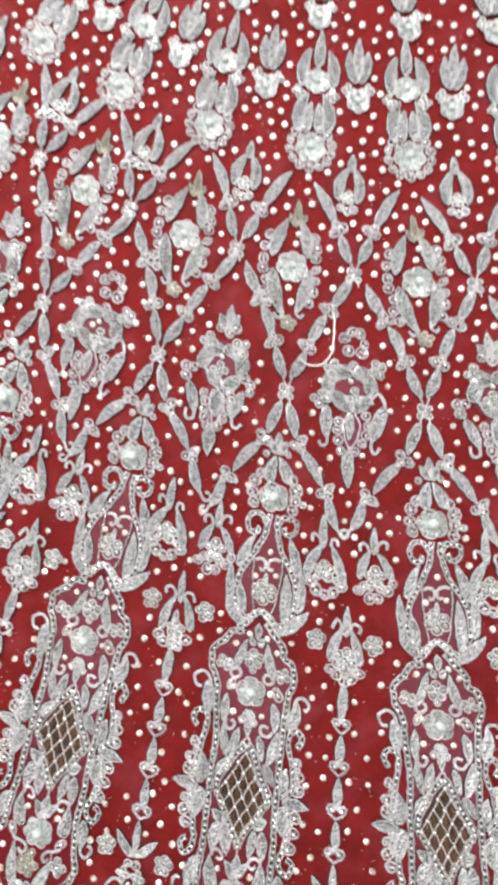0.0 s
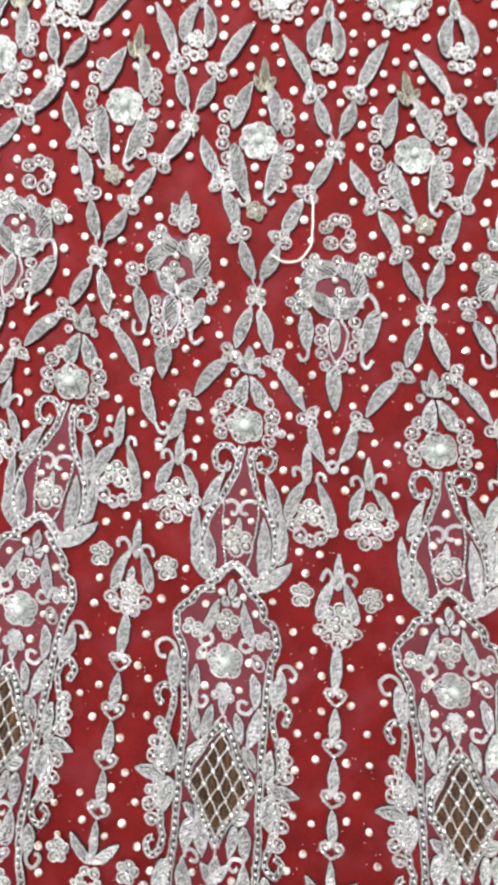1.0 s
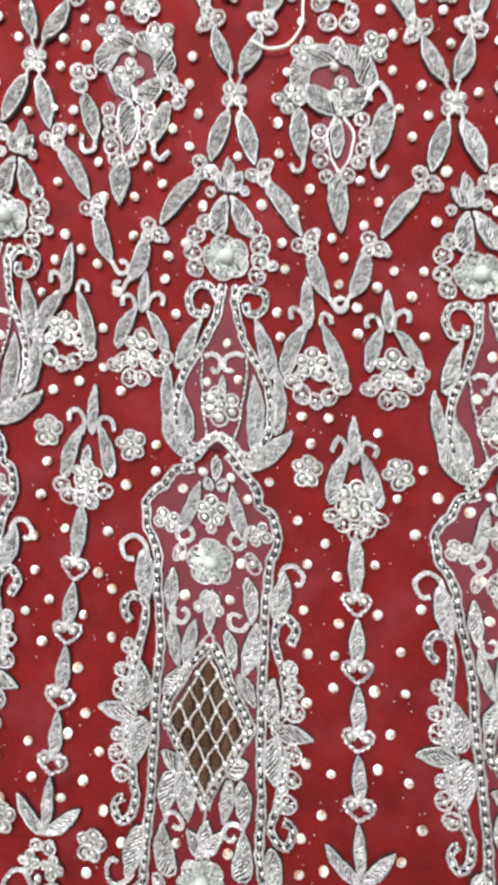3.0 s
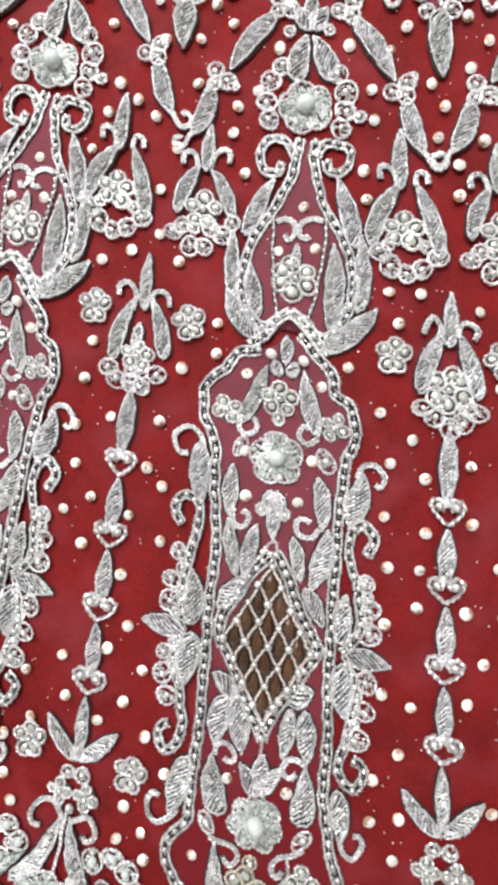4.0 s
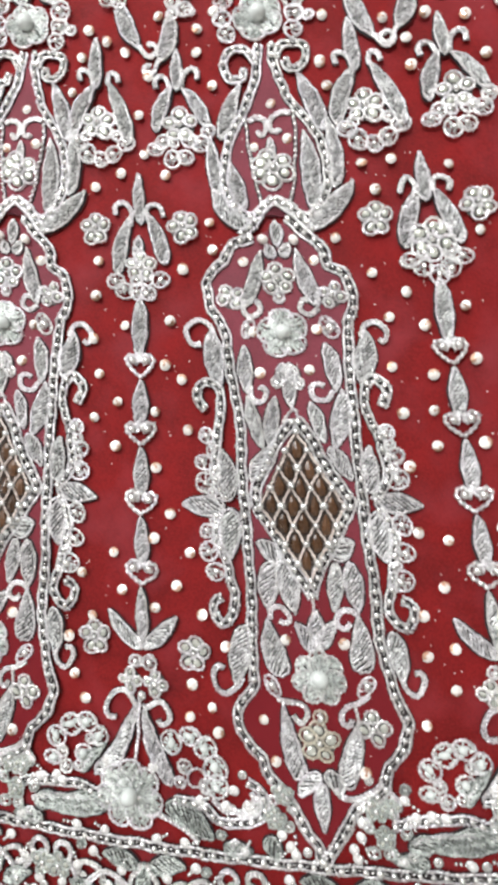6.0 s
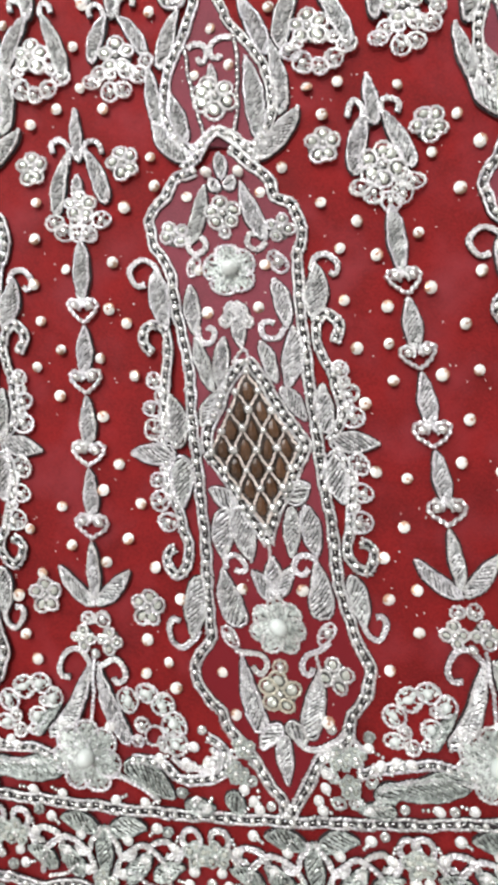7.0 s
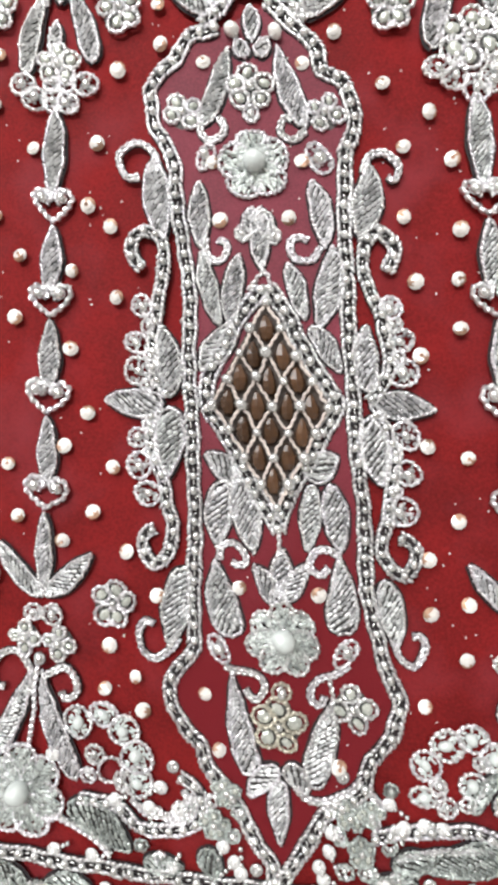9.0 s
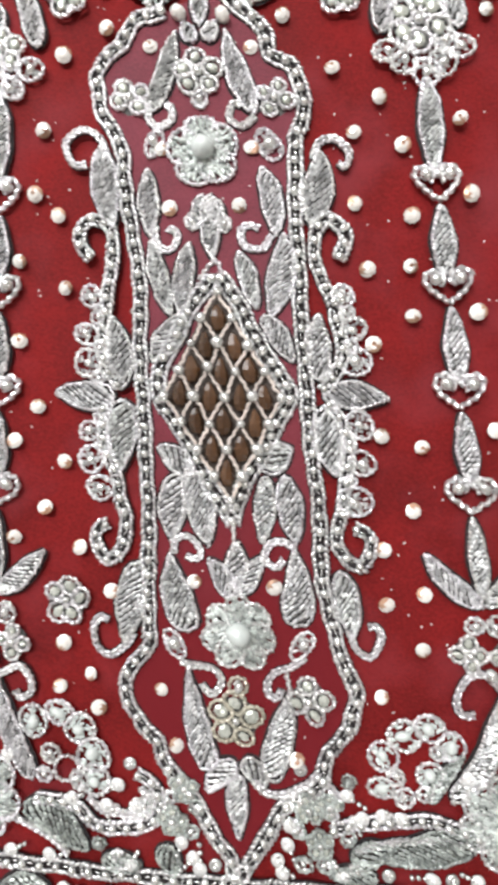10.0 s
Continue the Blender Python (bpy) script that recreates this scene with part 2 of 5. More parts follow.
def disc(geo, c, r, z=0.2, oval=1.0, turn=0.0, sides=14, slot=2):
    """A low dark round that stands in for the shade between stitches."""
    t = np.arange(sides) * 2 * math.pi / sides
    x, y = r * np.cos(t), r * oval * np.sin(t)
    co, si = math.cos(turn), math.sin(turn)
    rim = np.column_stack((c[0] + x * co - y * si, c[1] + x * si + y * co, np.full(sides, 0.05)))
    geo.add(np.vstack(((c[0], c[1], z), rim)), [(0, 1 + i, 1 + (i + 1) % sides) for i in range(sides)], slot)


def rope(geo, line, thick=1.1, pitch=1.25, slant=22.0, lift=0.6, back=True, long=1.95, margin=1.95):
    """A twisted cord: slanted grains of wire that follow the line, on a dark strip painted for shade."""
    p, a = even(line, pitch)
    n = len(p)
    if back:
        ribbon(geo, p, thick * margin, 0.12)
    p = p + rng.normal(0, 0.08, p.shape)
    z = lift + rng.normal(0, 0.08, n)
    scatter(geo, GRAIN, np.column_stack((p, z)), a + radians(slant) + rng.normal(0, 0.16, n), thick * long * rng.uniform(0.9, 1.1, n), thick * rng.uniform(0.82, 1.1, n))


def tube(geo, line, z, r, sides=6):
    p = np.asarray(line, float)
    g = np.gradient(p, axis=0)
    g /= np.linalg.norm(g, axis=1)[:, None] + 1e-9
    z = np.broadcast_to(np.asarray(z, float), (len(p),))
    r = np.broadcast_to(np.asarray(r, float), (len(p),))
    a = np.arange(sides) * 2 * math.pi / sides
    side = np.column_stack((-g[:, 1], g[:, 0]))
    v = np.empty((len(p), sides, 3))
    v[:, :, :2] = p[:, None, :] + side[:, None, :] * (np.cos(a)[None, :, None] * r[:, None, None])
    v[:, :, 2] = z[:, None] + np.sin(a)[None, :] * r[:, None]
    f = []
    for i in range(len(p) - 1):
        for j in range(sides):
            b, c = i * sides + j, i * sides + (j + 1) % sides
            f += [(b, c, c + sides), (b, c + sides, b + sides)]
    geo.add(v.reshape(-1, 3), f)


def twist(geo, line, thick=1.0, lay=1.5, lift=0.55):
    """A twisted cord in one piece: slanted swellings joined by narrow necks; the sign of lay gives the slant."""
    pitch = abs(lay) / 5
    p, _ = even(line, pitch)
    n, sides = len(p), 7
    p = p + rng.normal(0, 0.03, p.shape)
    g = np.gradient(p, axis=0)
    g /= np.linalg.norm(g, axis=1)[:, None] + 1e-9
    side = np.column_stack((-g[:, 1], g[:, 0]))
    a = np.arange(sides) * 2 * math.pi / sides
    turn = math.pi * np.arange(n) / 5 + rng.uniform(0, 3)
    wave = np.abs(np.sin(turn[:, None] - math.copysign(0.75, lay) * np.cos(a)[None, :])) ** 0.8
    r = 0.5 * thick * (0.42 + 0.72 * wave) * (1 + rng.normal(0, 0.07, n))[:, None]
    v = np.empty((n, sides, 3))
    v[:, :, :2] = p[:, None, :] + side[:, None, :] * (np.cos(a)[None, :] * r)[:, :, None]
    v[:, :, 2] = lift + np.sin(a)[None, :] * r
    i, j = np.meshgrid(np.arange(n - 1), np.arange(sides), indexing="ij")
    b, c = (i * sides + j).ravel(), (i * sides + (j + 1) % sides).ravel()
    geo.add(v.reshape(-1, 3), np.vstack((np.column_stack((b, c, c + sides)), np.column_stack((b, c + sides, b + sides)))))


# ---- stitched elements, each a part of its motif ----


def cord(parent, points, name="cord", closed=False, mat=None, thick=1.1):
    g = Geo()
    twist(g, curve(points, closed), thick * 1.1, thick * 1.6)
    return part(name, g, mat or SILVER, parent, smooth=False)


def braid(parent, points, gap=1.3, bead=0.95, pitch=3.2, closed=False):
    """Two fine twisted cords side by side over a dark strip, painted as the channel's shade, that holds bright seed
    beads, each with a short dash of wire after it.
    """
    line = curve(points, closed)
    g = Geo()
    p, a = even(line, 1.4)
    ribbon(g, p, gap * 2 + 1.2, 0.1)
    rope(g, offset(line, gap), 1.1, 1.4, 19, 0.62, False, 2.0)
    rope(g, offset(line, -gap), 1.1, 1.4, -19, 0.62, False, 2.0)
    ob = part("braid", g, SILVER, parent)
    g = Geo()
    p, a = even(line, pitch * 1.1)
    n = len(p)
    scatter(g, SMALL, np.column_stack((p + rng.normal(0, 0.12, p.shape), np.full(n, 0.85))), a + rng.normal(0, 0.3, n), bead * rng.uniform(1.15, 1.5, n), bead * rng.uniform(1.0, 1.3, n))
    m = (p[1:] + p[:-1]) / 2 + rng.normal(0, 0.15, (n - 1, 2))
    scatter(g, GRAIN, np.column_stack((m, np.full(n - 1, 0.5))), a[1:] + rng.normal(0, 0.4, n - 1), pitch * rng.uniform(0.35, 0.6, n - 1), 0.6)
    part("bead_row", g, SEED, ob, "row of small silvery seed beads", kind="stuff")
    return ob


def bead_edge(parent, points):
    """A fine cord set with a close row of seed beads."""
    line = curve(points)
    g = Geo()
    rope(g, line, 0.9, 1.1)
    ob = part("bead_edge", g, SILVER, parent)
    g = Geo()
    p, a = even(line, 2.4)
    scatter(g, SMALL, np.column_stack((p, np.full(len(p), 0.9))), a, 0.85, 0.75)
    part("bead_row", g, SEED, ob, "row of small silvery seed beads", kind="stuff")


def padded(parent, spine, half, name, mat, slant=1.25, thick=0.9, pitch=1.22):
    """A padded shape along a spine: an edge cord filled with slanted bullion strands."""
    count = len(spine)
    s = np.linspace(0, 1, count)
    length = np.linalg.norm(np.diff(spine, axis=0), axis=1).sum()
    g = np.gradient(spine, axis=0)
    g /= np.linalg.norm(g, axis=1)[:, None]
    n = np.column_stack((-g[:, 1], g[:, 0]))
    left, right = spine + n * half[:, None], spine - n * half[:, None]
    geo = Geo()
    rope(geo, np.vstack((left, right[::-1])), thick, thick * 1.25, 18, 0.78, margin=2.0)
    base = np.vstack((np.column_stack((left, np.full(count, 0.16))), np.column_stack((right, np.full(count, 0.16)))))
    geo.add(base, [q for i in range(count - 1) for q in ((i, i + count, i + count + 1), (i, i + count + 1, i + 1))], 2)
    fill = Geo()
    rows = max(3, int(length / pitch))
    lead = 0.8 * 2 * half.max() / length * slant
    for k in range(rows):
        m = (k + 0.5) / rows
        i, j = np.clip(m - lead / 2, 0.02, 0.98), np.clip(m + lead / 2, 0.02, 0.98)
        p = np.array([np.interp(i, s, left[:, c]) for c in range(2)])
        q = np.array([np.interp(j, s, right[:, c]) for c in range(2)])
        w = np.interp(m, s, half)
        run = max(1, int(round(np.linalg.norm(q - p) / 1.6)))
        t = (np.arange(run) + 0.5) / run
        at = p + t[:, None] * (q - p) + rng.normal(0, 0.07, (run, 2))
        z = 0.32 + (0.15 + 0.2 * w) * np.sin(math.pi * t) + rng.normal(0, 0.08, run)
        ang = math.atan2(q[1] - p[1], q[0] - p[0])
        scatter(fill, WIRE, np.column_stack((at, z)), ang + rng.normal(0, 0.1, run), np.linalg.norm(q - p) / run * rng.uniform(1.05, 1.4, run), rng.uniform(0.9, 1.15, run))
    ob = part(name, geo, mat or SILVER, parent)
    part("filling", fill, STRAND if mat is None else mat, ob, smooth=False, kind="stuff")
    return ob


def leaf(parent, a, b, width, bend=0.0, blunt=0.75, name="leaf", mat=None):
    """A padded leaf from its base a to its tip b."""
    a, b = np.asarray(a, float), np.asarray(b, float)
    d = b - a
    across = np.array((-d[1], d[0])) / np.linalg.norm(d)
    s = np.linspace(0, 1, 25)
    spine = a + s[:, None] * d + across * (bend * np.sin(math.pi * s))[:, None]
    half = 0.5 * (width - 0.1) * np.sin(math.pi * s ** blunt) ** (0.5 + 0.4 * s)
    half[-1] = half[0] = 0.0
    return padded(parent, spine, half, name, mat)


def band(parent, points, width, name="band"):
    """A curved padded band of even width with rounded ends."""
    spine, _ = even(curve(points), 1.0)
    s = np.linspace(0, 1, len(spine))
    half = 0.5 * width * np.minimum(1, np.sin(math.pi * s) * 2.2) ** 0.6
    half[-1] = half[0] = 0.0
    return padded(parent, spine, half, name, None)


def stalk(parent, a, b):
    """A short row of seed beads that ends in a bright round sequin."""
    a, b = np.asarray(a, float), np.asarray(b, float)
    g = Geo()
    p = np.linspace(a, b, 4)[:-1]
    scatter(g, SMALL, np.column_stack((p, np.full(3, 0.6))), np.zeros(3), 0.68, 0.68)
    ob = part("stalk", g, SEED, parent)
    g = Geo()
    scatter(g, BALL, [(b[0], b[1], 0.6)], [0.0], 1.85, 1.85, 0.62)
    scatter(g, SMALL, [(b[0], b[1], 1.25)], [0.0], 0.6, 0.6)
    part("sequin", g, SEQUIN, ob, "bright round sequin")


def ball(parent, c, r, name="pearl", mat=None, label="", z=None):
    g = Geo()
    v, f = FINE if r > 2 else BALL
    g.add(v * r + np.array((c[0], c[1], r * 0.75 if z is None else z)), f)
    return part(name, g, mat or PEARL, parent, label)


def loop(parent, c, r=2.1, bead=1.15, mat=None, bead_mat=None, name="loop", oval=1.0, turn=0.0):
    """A small ring of cord round a bead."""
    t = np.linspace(0, 2 * math.pi, 25)
    r, oval, turn = r * rng.uniform(0.8, 0.96), oval * rng.uniform(0.84, 1.1), turn + rng.normal(0, 0.25)
    x, y = r * np.cos(t), r * oval * np.sin(t)
    co, si = math.cos(turn), math.sin(turn)
    g = Geo()
    twist(g, np.column_stack((c[0] + x * co - y * si, c[1] + x * si + y * co)), 0.95, 1.5)
    ob = part(name, g, mat or SILVER, parent, smooth=False)
    bead = max(bead, 0.48 * r) if bead else 0
    if bead:
        g = Geo()
        n = int(2.2 * r * r * oval)
        q, w = np.sqrt(rng.uniform(0.05, 0.75, n)) * r, rng.uniform(0, 2 * math.pi, n)
        at = np.column_stack((c[0] + q * (np.cos(w) * co - oval * np.sin(w) * si), c[1] + q * (np.cos(w) * si + oval * np.sin(w) * co), rng.uniform(0.25, 0.55, n)))
        scatter(g, WIRE, at, rng.uniform(0, 3, n), 1.5, 0.8)
        part("filling", g, bead_mat or STRAND, ob, smooth=False, kind="stuff")
        g = Geo()
        spot = rng.normal(0, 0.25, 2)
        scatter(g, BALL, [(c[0] + spot[0], c[1] + spot[1], 0.8)], [rng.uniform(0, 3)], bead * rng.uniform(0.8, 1.1), bead * rng.uniform(0.65, 0.9))
        part("bead", g, bead_mat or SEED, ob)
    return ob


def flower(parent, c, r, petals=6, pearl=2.9, seeds=True, turn=0.0, inner=0.0, mat=None):
    """Petals of edge cord filled with seed grains round a pearl."""
    c = np.asarray(c, float)
    edge, fill = Geo(), Geo()
    for k in range(petals):
        a = turn + math.pi / 2 + 2 * math.pi * k / petals
        way, side = np.array((math.cos(a), math.sin(a))), np.array((-math.sin(a), math.cos(a)))
        half = r * math.sin(math.pi / petals) * 0.98
        t = np.linspace(0, 2 * math.pi, 25)
        reach = 0.5 * (r - inner)
        ring = c + way * (inner + reach) + np.outer(np.cos(t), way) * reach + np.outer(np.sin(t) * (1 + 0.25 * np.cos(t)), side) * half * 0.85
        twist(edge, ring, 1.05, 1.5, 0.7 + 0.12 * (k % 2))
        n = max(8, int(1.9 * reach * half * 2 / 0.8))
        q = np.sqrt(rng.uniform(0, 1, n)) * 0.88
        b = rng.uniform(0, 2 * math.pi, n)
        p = c + way * (inner + reach) + np.outer(q * np.cos(b) * reach, way) + np.outer(q * np.sin(b) * half * 0.8, side)
        scatter(fill, GRAIN, np.column_stack((p, 0.5 + 0.5 * (1 - q ** 2) + rng.normal(0, 0.1, n))), a + rng.normal(0, 0.25, n), 1.7, 1.0)
    disc(edge, c, r * 0.72, 0.3, sides=18, slot=1)
    ob = part("flower", edge, mat or SILVER, parent, smooth=False)
    part("filling", fill, PETAL, ob, smooth=False, kind="stuff")
    if pearl:
        g = Geo()
        v, f = FINE
        g.add(v * pearl + np.array((c[0], c[1], pearl * 0.75 + 0.4)), f)
        part("pearl", g, PEARL, ob, "round white pearl")
    return ob


def blossom(parent, c, r, petals=5, bead=1.3, turn=0.0, mat=None, core=1.1):
    """A small blossom of looped cord with a faceted stone in every loop."""
    g = Geo()
    disc(g, c, r * 0.8, 0.25)
    ob = part("blossom", g, DARK, parent)
    for k in range(petals):
        a = turn + math.pi / 2 + 2 * math.pi * k / petals + rng.normal(0, 0.14)
        p = (c[0] + r * 0.6 * math.cos(a), c[1] + r * 0.6 * math.sin(a))
        t = np.linspace(0, 2 * math.pi, 19)
        q = r * rng.uniform(0.32, 0.42)
        g = Geo()
        twist(g, np.column_stack((p[0] + q * np.cos(t), p[1] + q * rng.uniform(0.8, 1.1) * np.sin(t))), 1.05, 1.45, 0.6 + rng.uniform(0, 0.3))
        part("petal", g, mat or SILVER, ob, smooth=False)
        g = Geo()
        size = max(bead * 0.7, q * 0.66)
        scatter(g, CUTTING, [(p[0], p[1], 0.8)], [a + rng.normal(0, 0.4)], size * rng.uniform(0.9, 1.15), size * rng.uniform(0.75, 0.95), 0.95)
        part("stone", g, CUT, ob, "faceted pale stone", smooth=False)
    if core:
        ball(ob, c, core, "bead", SEED, z=1.3)
    return ob


def curl(a, c, turns=1.25, way=1, end=0.42):
    """Points that wind from a round c inwards; way 1 goes counter-clockwise."""
    a, c = np.asarray(a, float), np.asarray(c, float)
    r, start = np.linalg.norm(a - c), math.atan2(a[1] - c[1], a[0] - c[0])
    t = np.linspace(0, 1, 12)
    q = start + way * turns * 2 * math.pi * t
    s = r * (1 - (1 - end) * t)
    return [tuple(p) for p in np.column_stack((c[0] + s * np.cos(q), c[1] + s * np.sin(q)))]


def plied(parent, points):
    """A scroll of two plied cords laid side by side."""
    g = Geo()
    line, _ = even(curve(points), 0.8)
    twist(g, offset(line, -0.45), 1.0, 1.7)
    ob = part("scroll", g, SILVER, parent, smooth=False)
    g = Geo()
    twist(g, offset(line, 0.45), 1.0, -1.7, 0.6)
    part("ply", g, SILVER, ob, smooth=False)
    # dark strip drawn in for the shade beside the plies
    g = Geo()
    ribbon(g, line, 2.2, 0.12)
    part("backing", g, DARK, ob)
    return ob


def scroll(parent, a, c, turns=1.0, way=1, lead=(), double=False, end=0.45):
    points = [*lead, *curl(a, c, turns, way, end)]
    return braid(parent, points, 0.95, 0.6, 2.0) if double else plied(parent, points)


def heart(parent, c, w=5.0):
    """Two curled loops that meet in a point below, with a bead in each."""
    x, y = c
    for s in (-1, 1):
        cord(parent, [(x, y - 4.6), (x + s * w * 0.75, y - 1.4), (x + s * w * 0.95, y + 1.8), (x + s * w * 0.55, y + 3.3), (x + s * w * 0.12, y + 1.6), (x + s * w * 0.35, y - 0.3)], "heart_loop", thick=1.35)
        ball(parent, (x + s * w * 0.5, y + 1.0), 1.6, "bead", SEED)


def knot(parent, c, turn=0.0, r=3.0, hook=True):
    """A trefoil of small loops that ties two leaves together."""
    co, si = math.cos(turn), math.sin(turn)
    for x, y in ((-2.9, 0.8), (2.9, 0.8), (0, -2.6)):
        loop(parent, (c[0] + x * co - y * si, c[1] + x * si + y * co), r, 0.8)
    if hook:
        p = (c[0] + 3.5 * co, c[1] + 3.5 * si)
        q = (c[0] + 5.0 * co - 1.5 * si, c[1] + 5.0 * si + 1.5 * co)
        cord(parent, curl(p, q, 0.7, 1, 0.6), "hook", thick=0.75)


def strand(parent, legs, width=6.2):
    """A garland of leaves laid end to end, knotted where they meet."""
    for i, (a, b, bend) in enumerate(legs):
        leaf(parent, a, b, width, bend, 0.9)
        if i + 1 < len(legs):
            c = legs[i + 1][0]
            m = ((b[0] + c[0]) / 2, (b[1] + c[1]) / 2)
            knot(parent, m, math.atan2(c[1] - b[1], c[0] - b[0]) + math.pi / 2)

# ---- the room and the table ----


def box(name, lo, hi, mat, parent=None, bevel=0.0):
    bm = bmesh.new()
    bmesh.ops.create_cube(bm, size=1.0)
    for v in bm.verts:
        v.co = [lo[i] + (v.co[i] + 0.5) * (hi[i] - lo[i]) for i in range(3)]
    if bevel:
        bmesh.ops.bevel(bm, geom=bm.edges[:], offset=bevel, segments=2, affect="EDGES")
    me = bpy.data.meshes.new(name)
    bm.to_mesh(me)
    bm.free()
    me.materials.append(mat)
    ob = new(name, me)
    ob.parent = parent
    return ob


# assumed walls, out of view; the north one stands close behind the fill lamp
HALF, NORTH = 1.4, 0.96
tagged(box("floor", (-HALF, -HALF, FLOOR_Z - 0.1), (HALF, NORTH, FLOOR_Z), TILE), "plain grey-beige tiled floor of the room", "floor", kind="structure")
tagged(box("ceiling", (-HALF, -HALF, CEILING_Z), (HALF, NORTH, CEILING_Z + 0.1), PLASTER), "plain off-white plaster ceiling", "ceiling", kind="structure")
for side, lo, hi in (("north", (-HALF, NORTH, FLOOR_Z), (HALF, NORTH + 0.12, CEILING_Z)), ("south", (-HALF, -HALF - 0.12, FLOOR_Z), (HALF, -HALF, CEILING_Z)),
                     ("east", (HALF, -HALF, FLOOR_Z), (HALF + 0.12, NORTH, CEILING_Z)), ("west", (-HALF - 0.12, -HALF, FLOOR_Z), (-HALF, NORTH, CEILING_Z))):
    tagged(box("wall_" + side, lo, hi, PLASTER), "plain off-white plaster wall", "wall", kind="structure")

table = thing("table", "plain brown wooden table under the spread skirt", "table")
box("tabletop", (-0.75, -0.42, TABLE_Z - 0.036), (0.75, 0.78, TABLE_Z), WOOD, table, 0.004)
for x in (-0.68, 0.68):
    for y in (-0.35, 0.71):
        box("leg", (x - 0.03, y - 0.03, FLOOR_Z), (x + 0.03, y + 0.03, TABLE_Z - 0.036), WOOD, table, 0.003)
# made-up fittings to go with the assumed tubes, out of view
for x, y in ((-0.3, 0.55), (0.4, -0.7)):
    fitting = thing("tube_fitting", "added unseen white ceiling fitting with a glowing tube", "ceiling lamp", "ceiling lamps")
    box("housing", (x - 0.48, y - 0.03, CEILING_Z - 0.03), (x + 0.48, y + 0.03, CEILING_Z), WHITE, fitting, 0.004)
    box("tube", (x - 0.45, y - 0.012, CEILING_Z - 0.056), (x + 0.45, y + 0.012, CEILING_Z - 0.032), GLOW, fitting, 0.008)

# ---- the skirt's cloth ----


def fan_sheet(k0, k1, r0, r1, nk, nr, z, thick, wave):
    """A sector of cloth with a gentle swell, closed below and at its edges."""
    v, f = [], []
    for layer in (0, 1):
        for i in range(nk + 1):
            k = k0 + (k1 - k0) * i / nk
            a = radians(STEP * k)
            for j in range(nr + 1):
                d = r0 + (r1 - r0) * j / nr + DRIFT * k
                x, y = APEX_X + d * math.sin(a), APEX_Y - d * math.cos(a)
                swell = wave * (noise.noise((x / 38, y / 95, 0.0)) + 0.5 * noise.noise((x / 14, y / 60, 3.0)) - 0.9)
                v.append((x, y, z + swell if layer == 0 else z - thick))
    row, base = nr + 1, (nk + 1) * (nr + 1)
    for i in range(nk):
        for j in range(nr):
            p = i * row + j
            f += [(p, p + 1, p + row + 1), (p, p + row + 1, p + row)]
            q = p + base
            f += [(q, q + row + 1, q + 1), (q, q + row, q + row + 1)]
    rim = [j for j in range(row)] + [i * row + nr for i in range(1, nk + 1)] + [nk * row + j for j in range(nr - 1, -1, -1)] + [i * row for i in range(nk - 1, -1, -1)]
    for a, b in zip(rim, rim[1:]):
        f += [(a, a + base, b + base), (a, b + base, b)]
    g = Geo()
    g.add(v, f)
    return g


skirt = thing("skirt", "deep red skirt cloth spread flat on the table", "skirt")
for i in range(-4, 5):
    me = mesh_of(fan_sheet(i - 0.58, i + 0.42, 330, 1014, 22, 120, -0.42, 2.2, 0.75), True, 0.0)
    me.set_sharp_from_angle(angle=radians(35))
    me.materials.append(RED)
    new("gore", me).parent = skirt

made = []


def repeat(root, spots, wobble=0.6):
    """Sets the first of the spots for the thing itself and copies it to the others."""
    root.matrix_basis = place(*spots[0])
    made.append(root)
    for k, r, *lean in spots[1:]:
        made.append(copy_thing(root, place(k, r, sum(lean) + float(rng.normal(0, wobble)))))


# ---- long arched panels, one on every spoke of the fan ----
panel = thing("embroidered_panel", "long arched silver embroidered panel with a beaded amber diamond", "embroidery", "long panels")

LEFT_RAIL = [(-9.1, 36.1), (-15.1, 34.6), (-18.1, 31.3), (-20.0, 28.2), (-23.0, 25.9), (-26.0, 21.7), (-26.0, 17.7), (-26.0, 12.7), (-24.0, 8.8), (-22.0, 5.0), (-21.0, 0.1), (-21.0, -5.9), (-18.9, -27.8), (-19.8, -54.8), (-19.8, -76.8), (-20.7, -97.9), (-21.7, -116.0), (-22.7, -120.1), (-26.7, -125.4), (-28.6, -129.6), (-27.6, -134.5), (-24.6, -139.2), (-21.6, -142.0), (-20.6, -145.9), (-18.6, -149.7), (-15.6, -153.5), (-12.6, -157.2), (-10.6, -161.1), (-8.5, -165.9), (-5.5, -169.7), (-4.5, -174.6)]
RIGHT_RAIL = [(4.9, 42.2), (8.9, 37.5), (12.9, 33.9), (16.0, 30.1), (16.0, 27.1), (17.0, 24.2), (21.0, 22.5), (23.0, 18.7), (24.0, 14.8), (24.0, 10.8), (23.0, 7.7), (21.0, 4.5), (21.0, 0.5), (20.1, -20.5), (20.1, -41.5), (20.2, -61.5), (21.2, -82.4), (21.3, -102.4), (24.3, -120.2), (26.4, -125.0), (27.4, -128.9), (26.4, -133.0), (25.4, -137.1), (21.4, -141.4), (19.4, -143.6), (18.4, -147.7), (17.4, -150.8), (13.4, -154.1), (8.4, -156.5), (6.4, -159.7), (3.5, -164.9), (0.5, -169.2), (-3.5, -174.5)]
for points in (LEFT_RAIL, RIGHT_RAIL):
    braid(panel, points, 1.45, 1.0, 3.4)
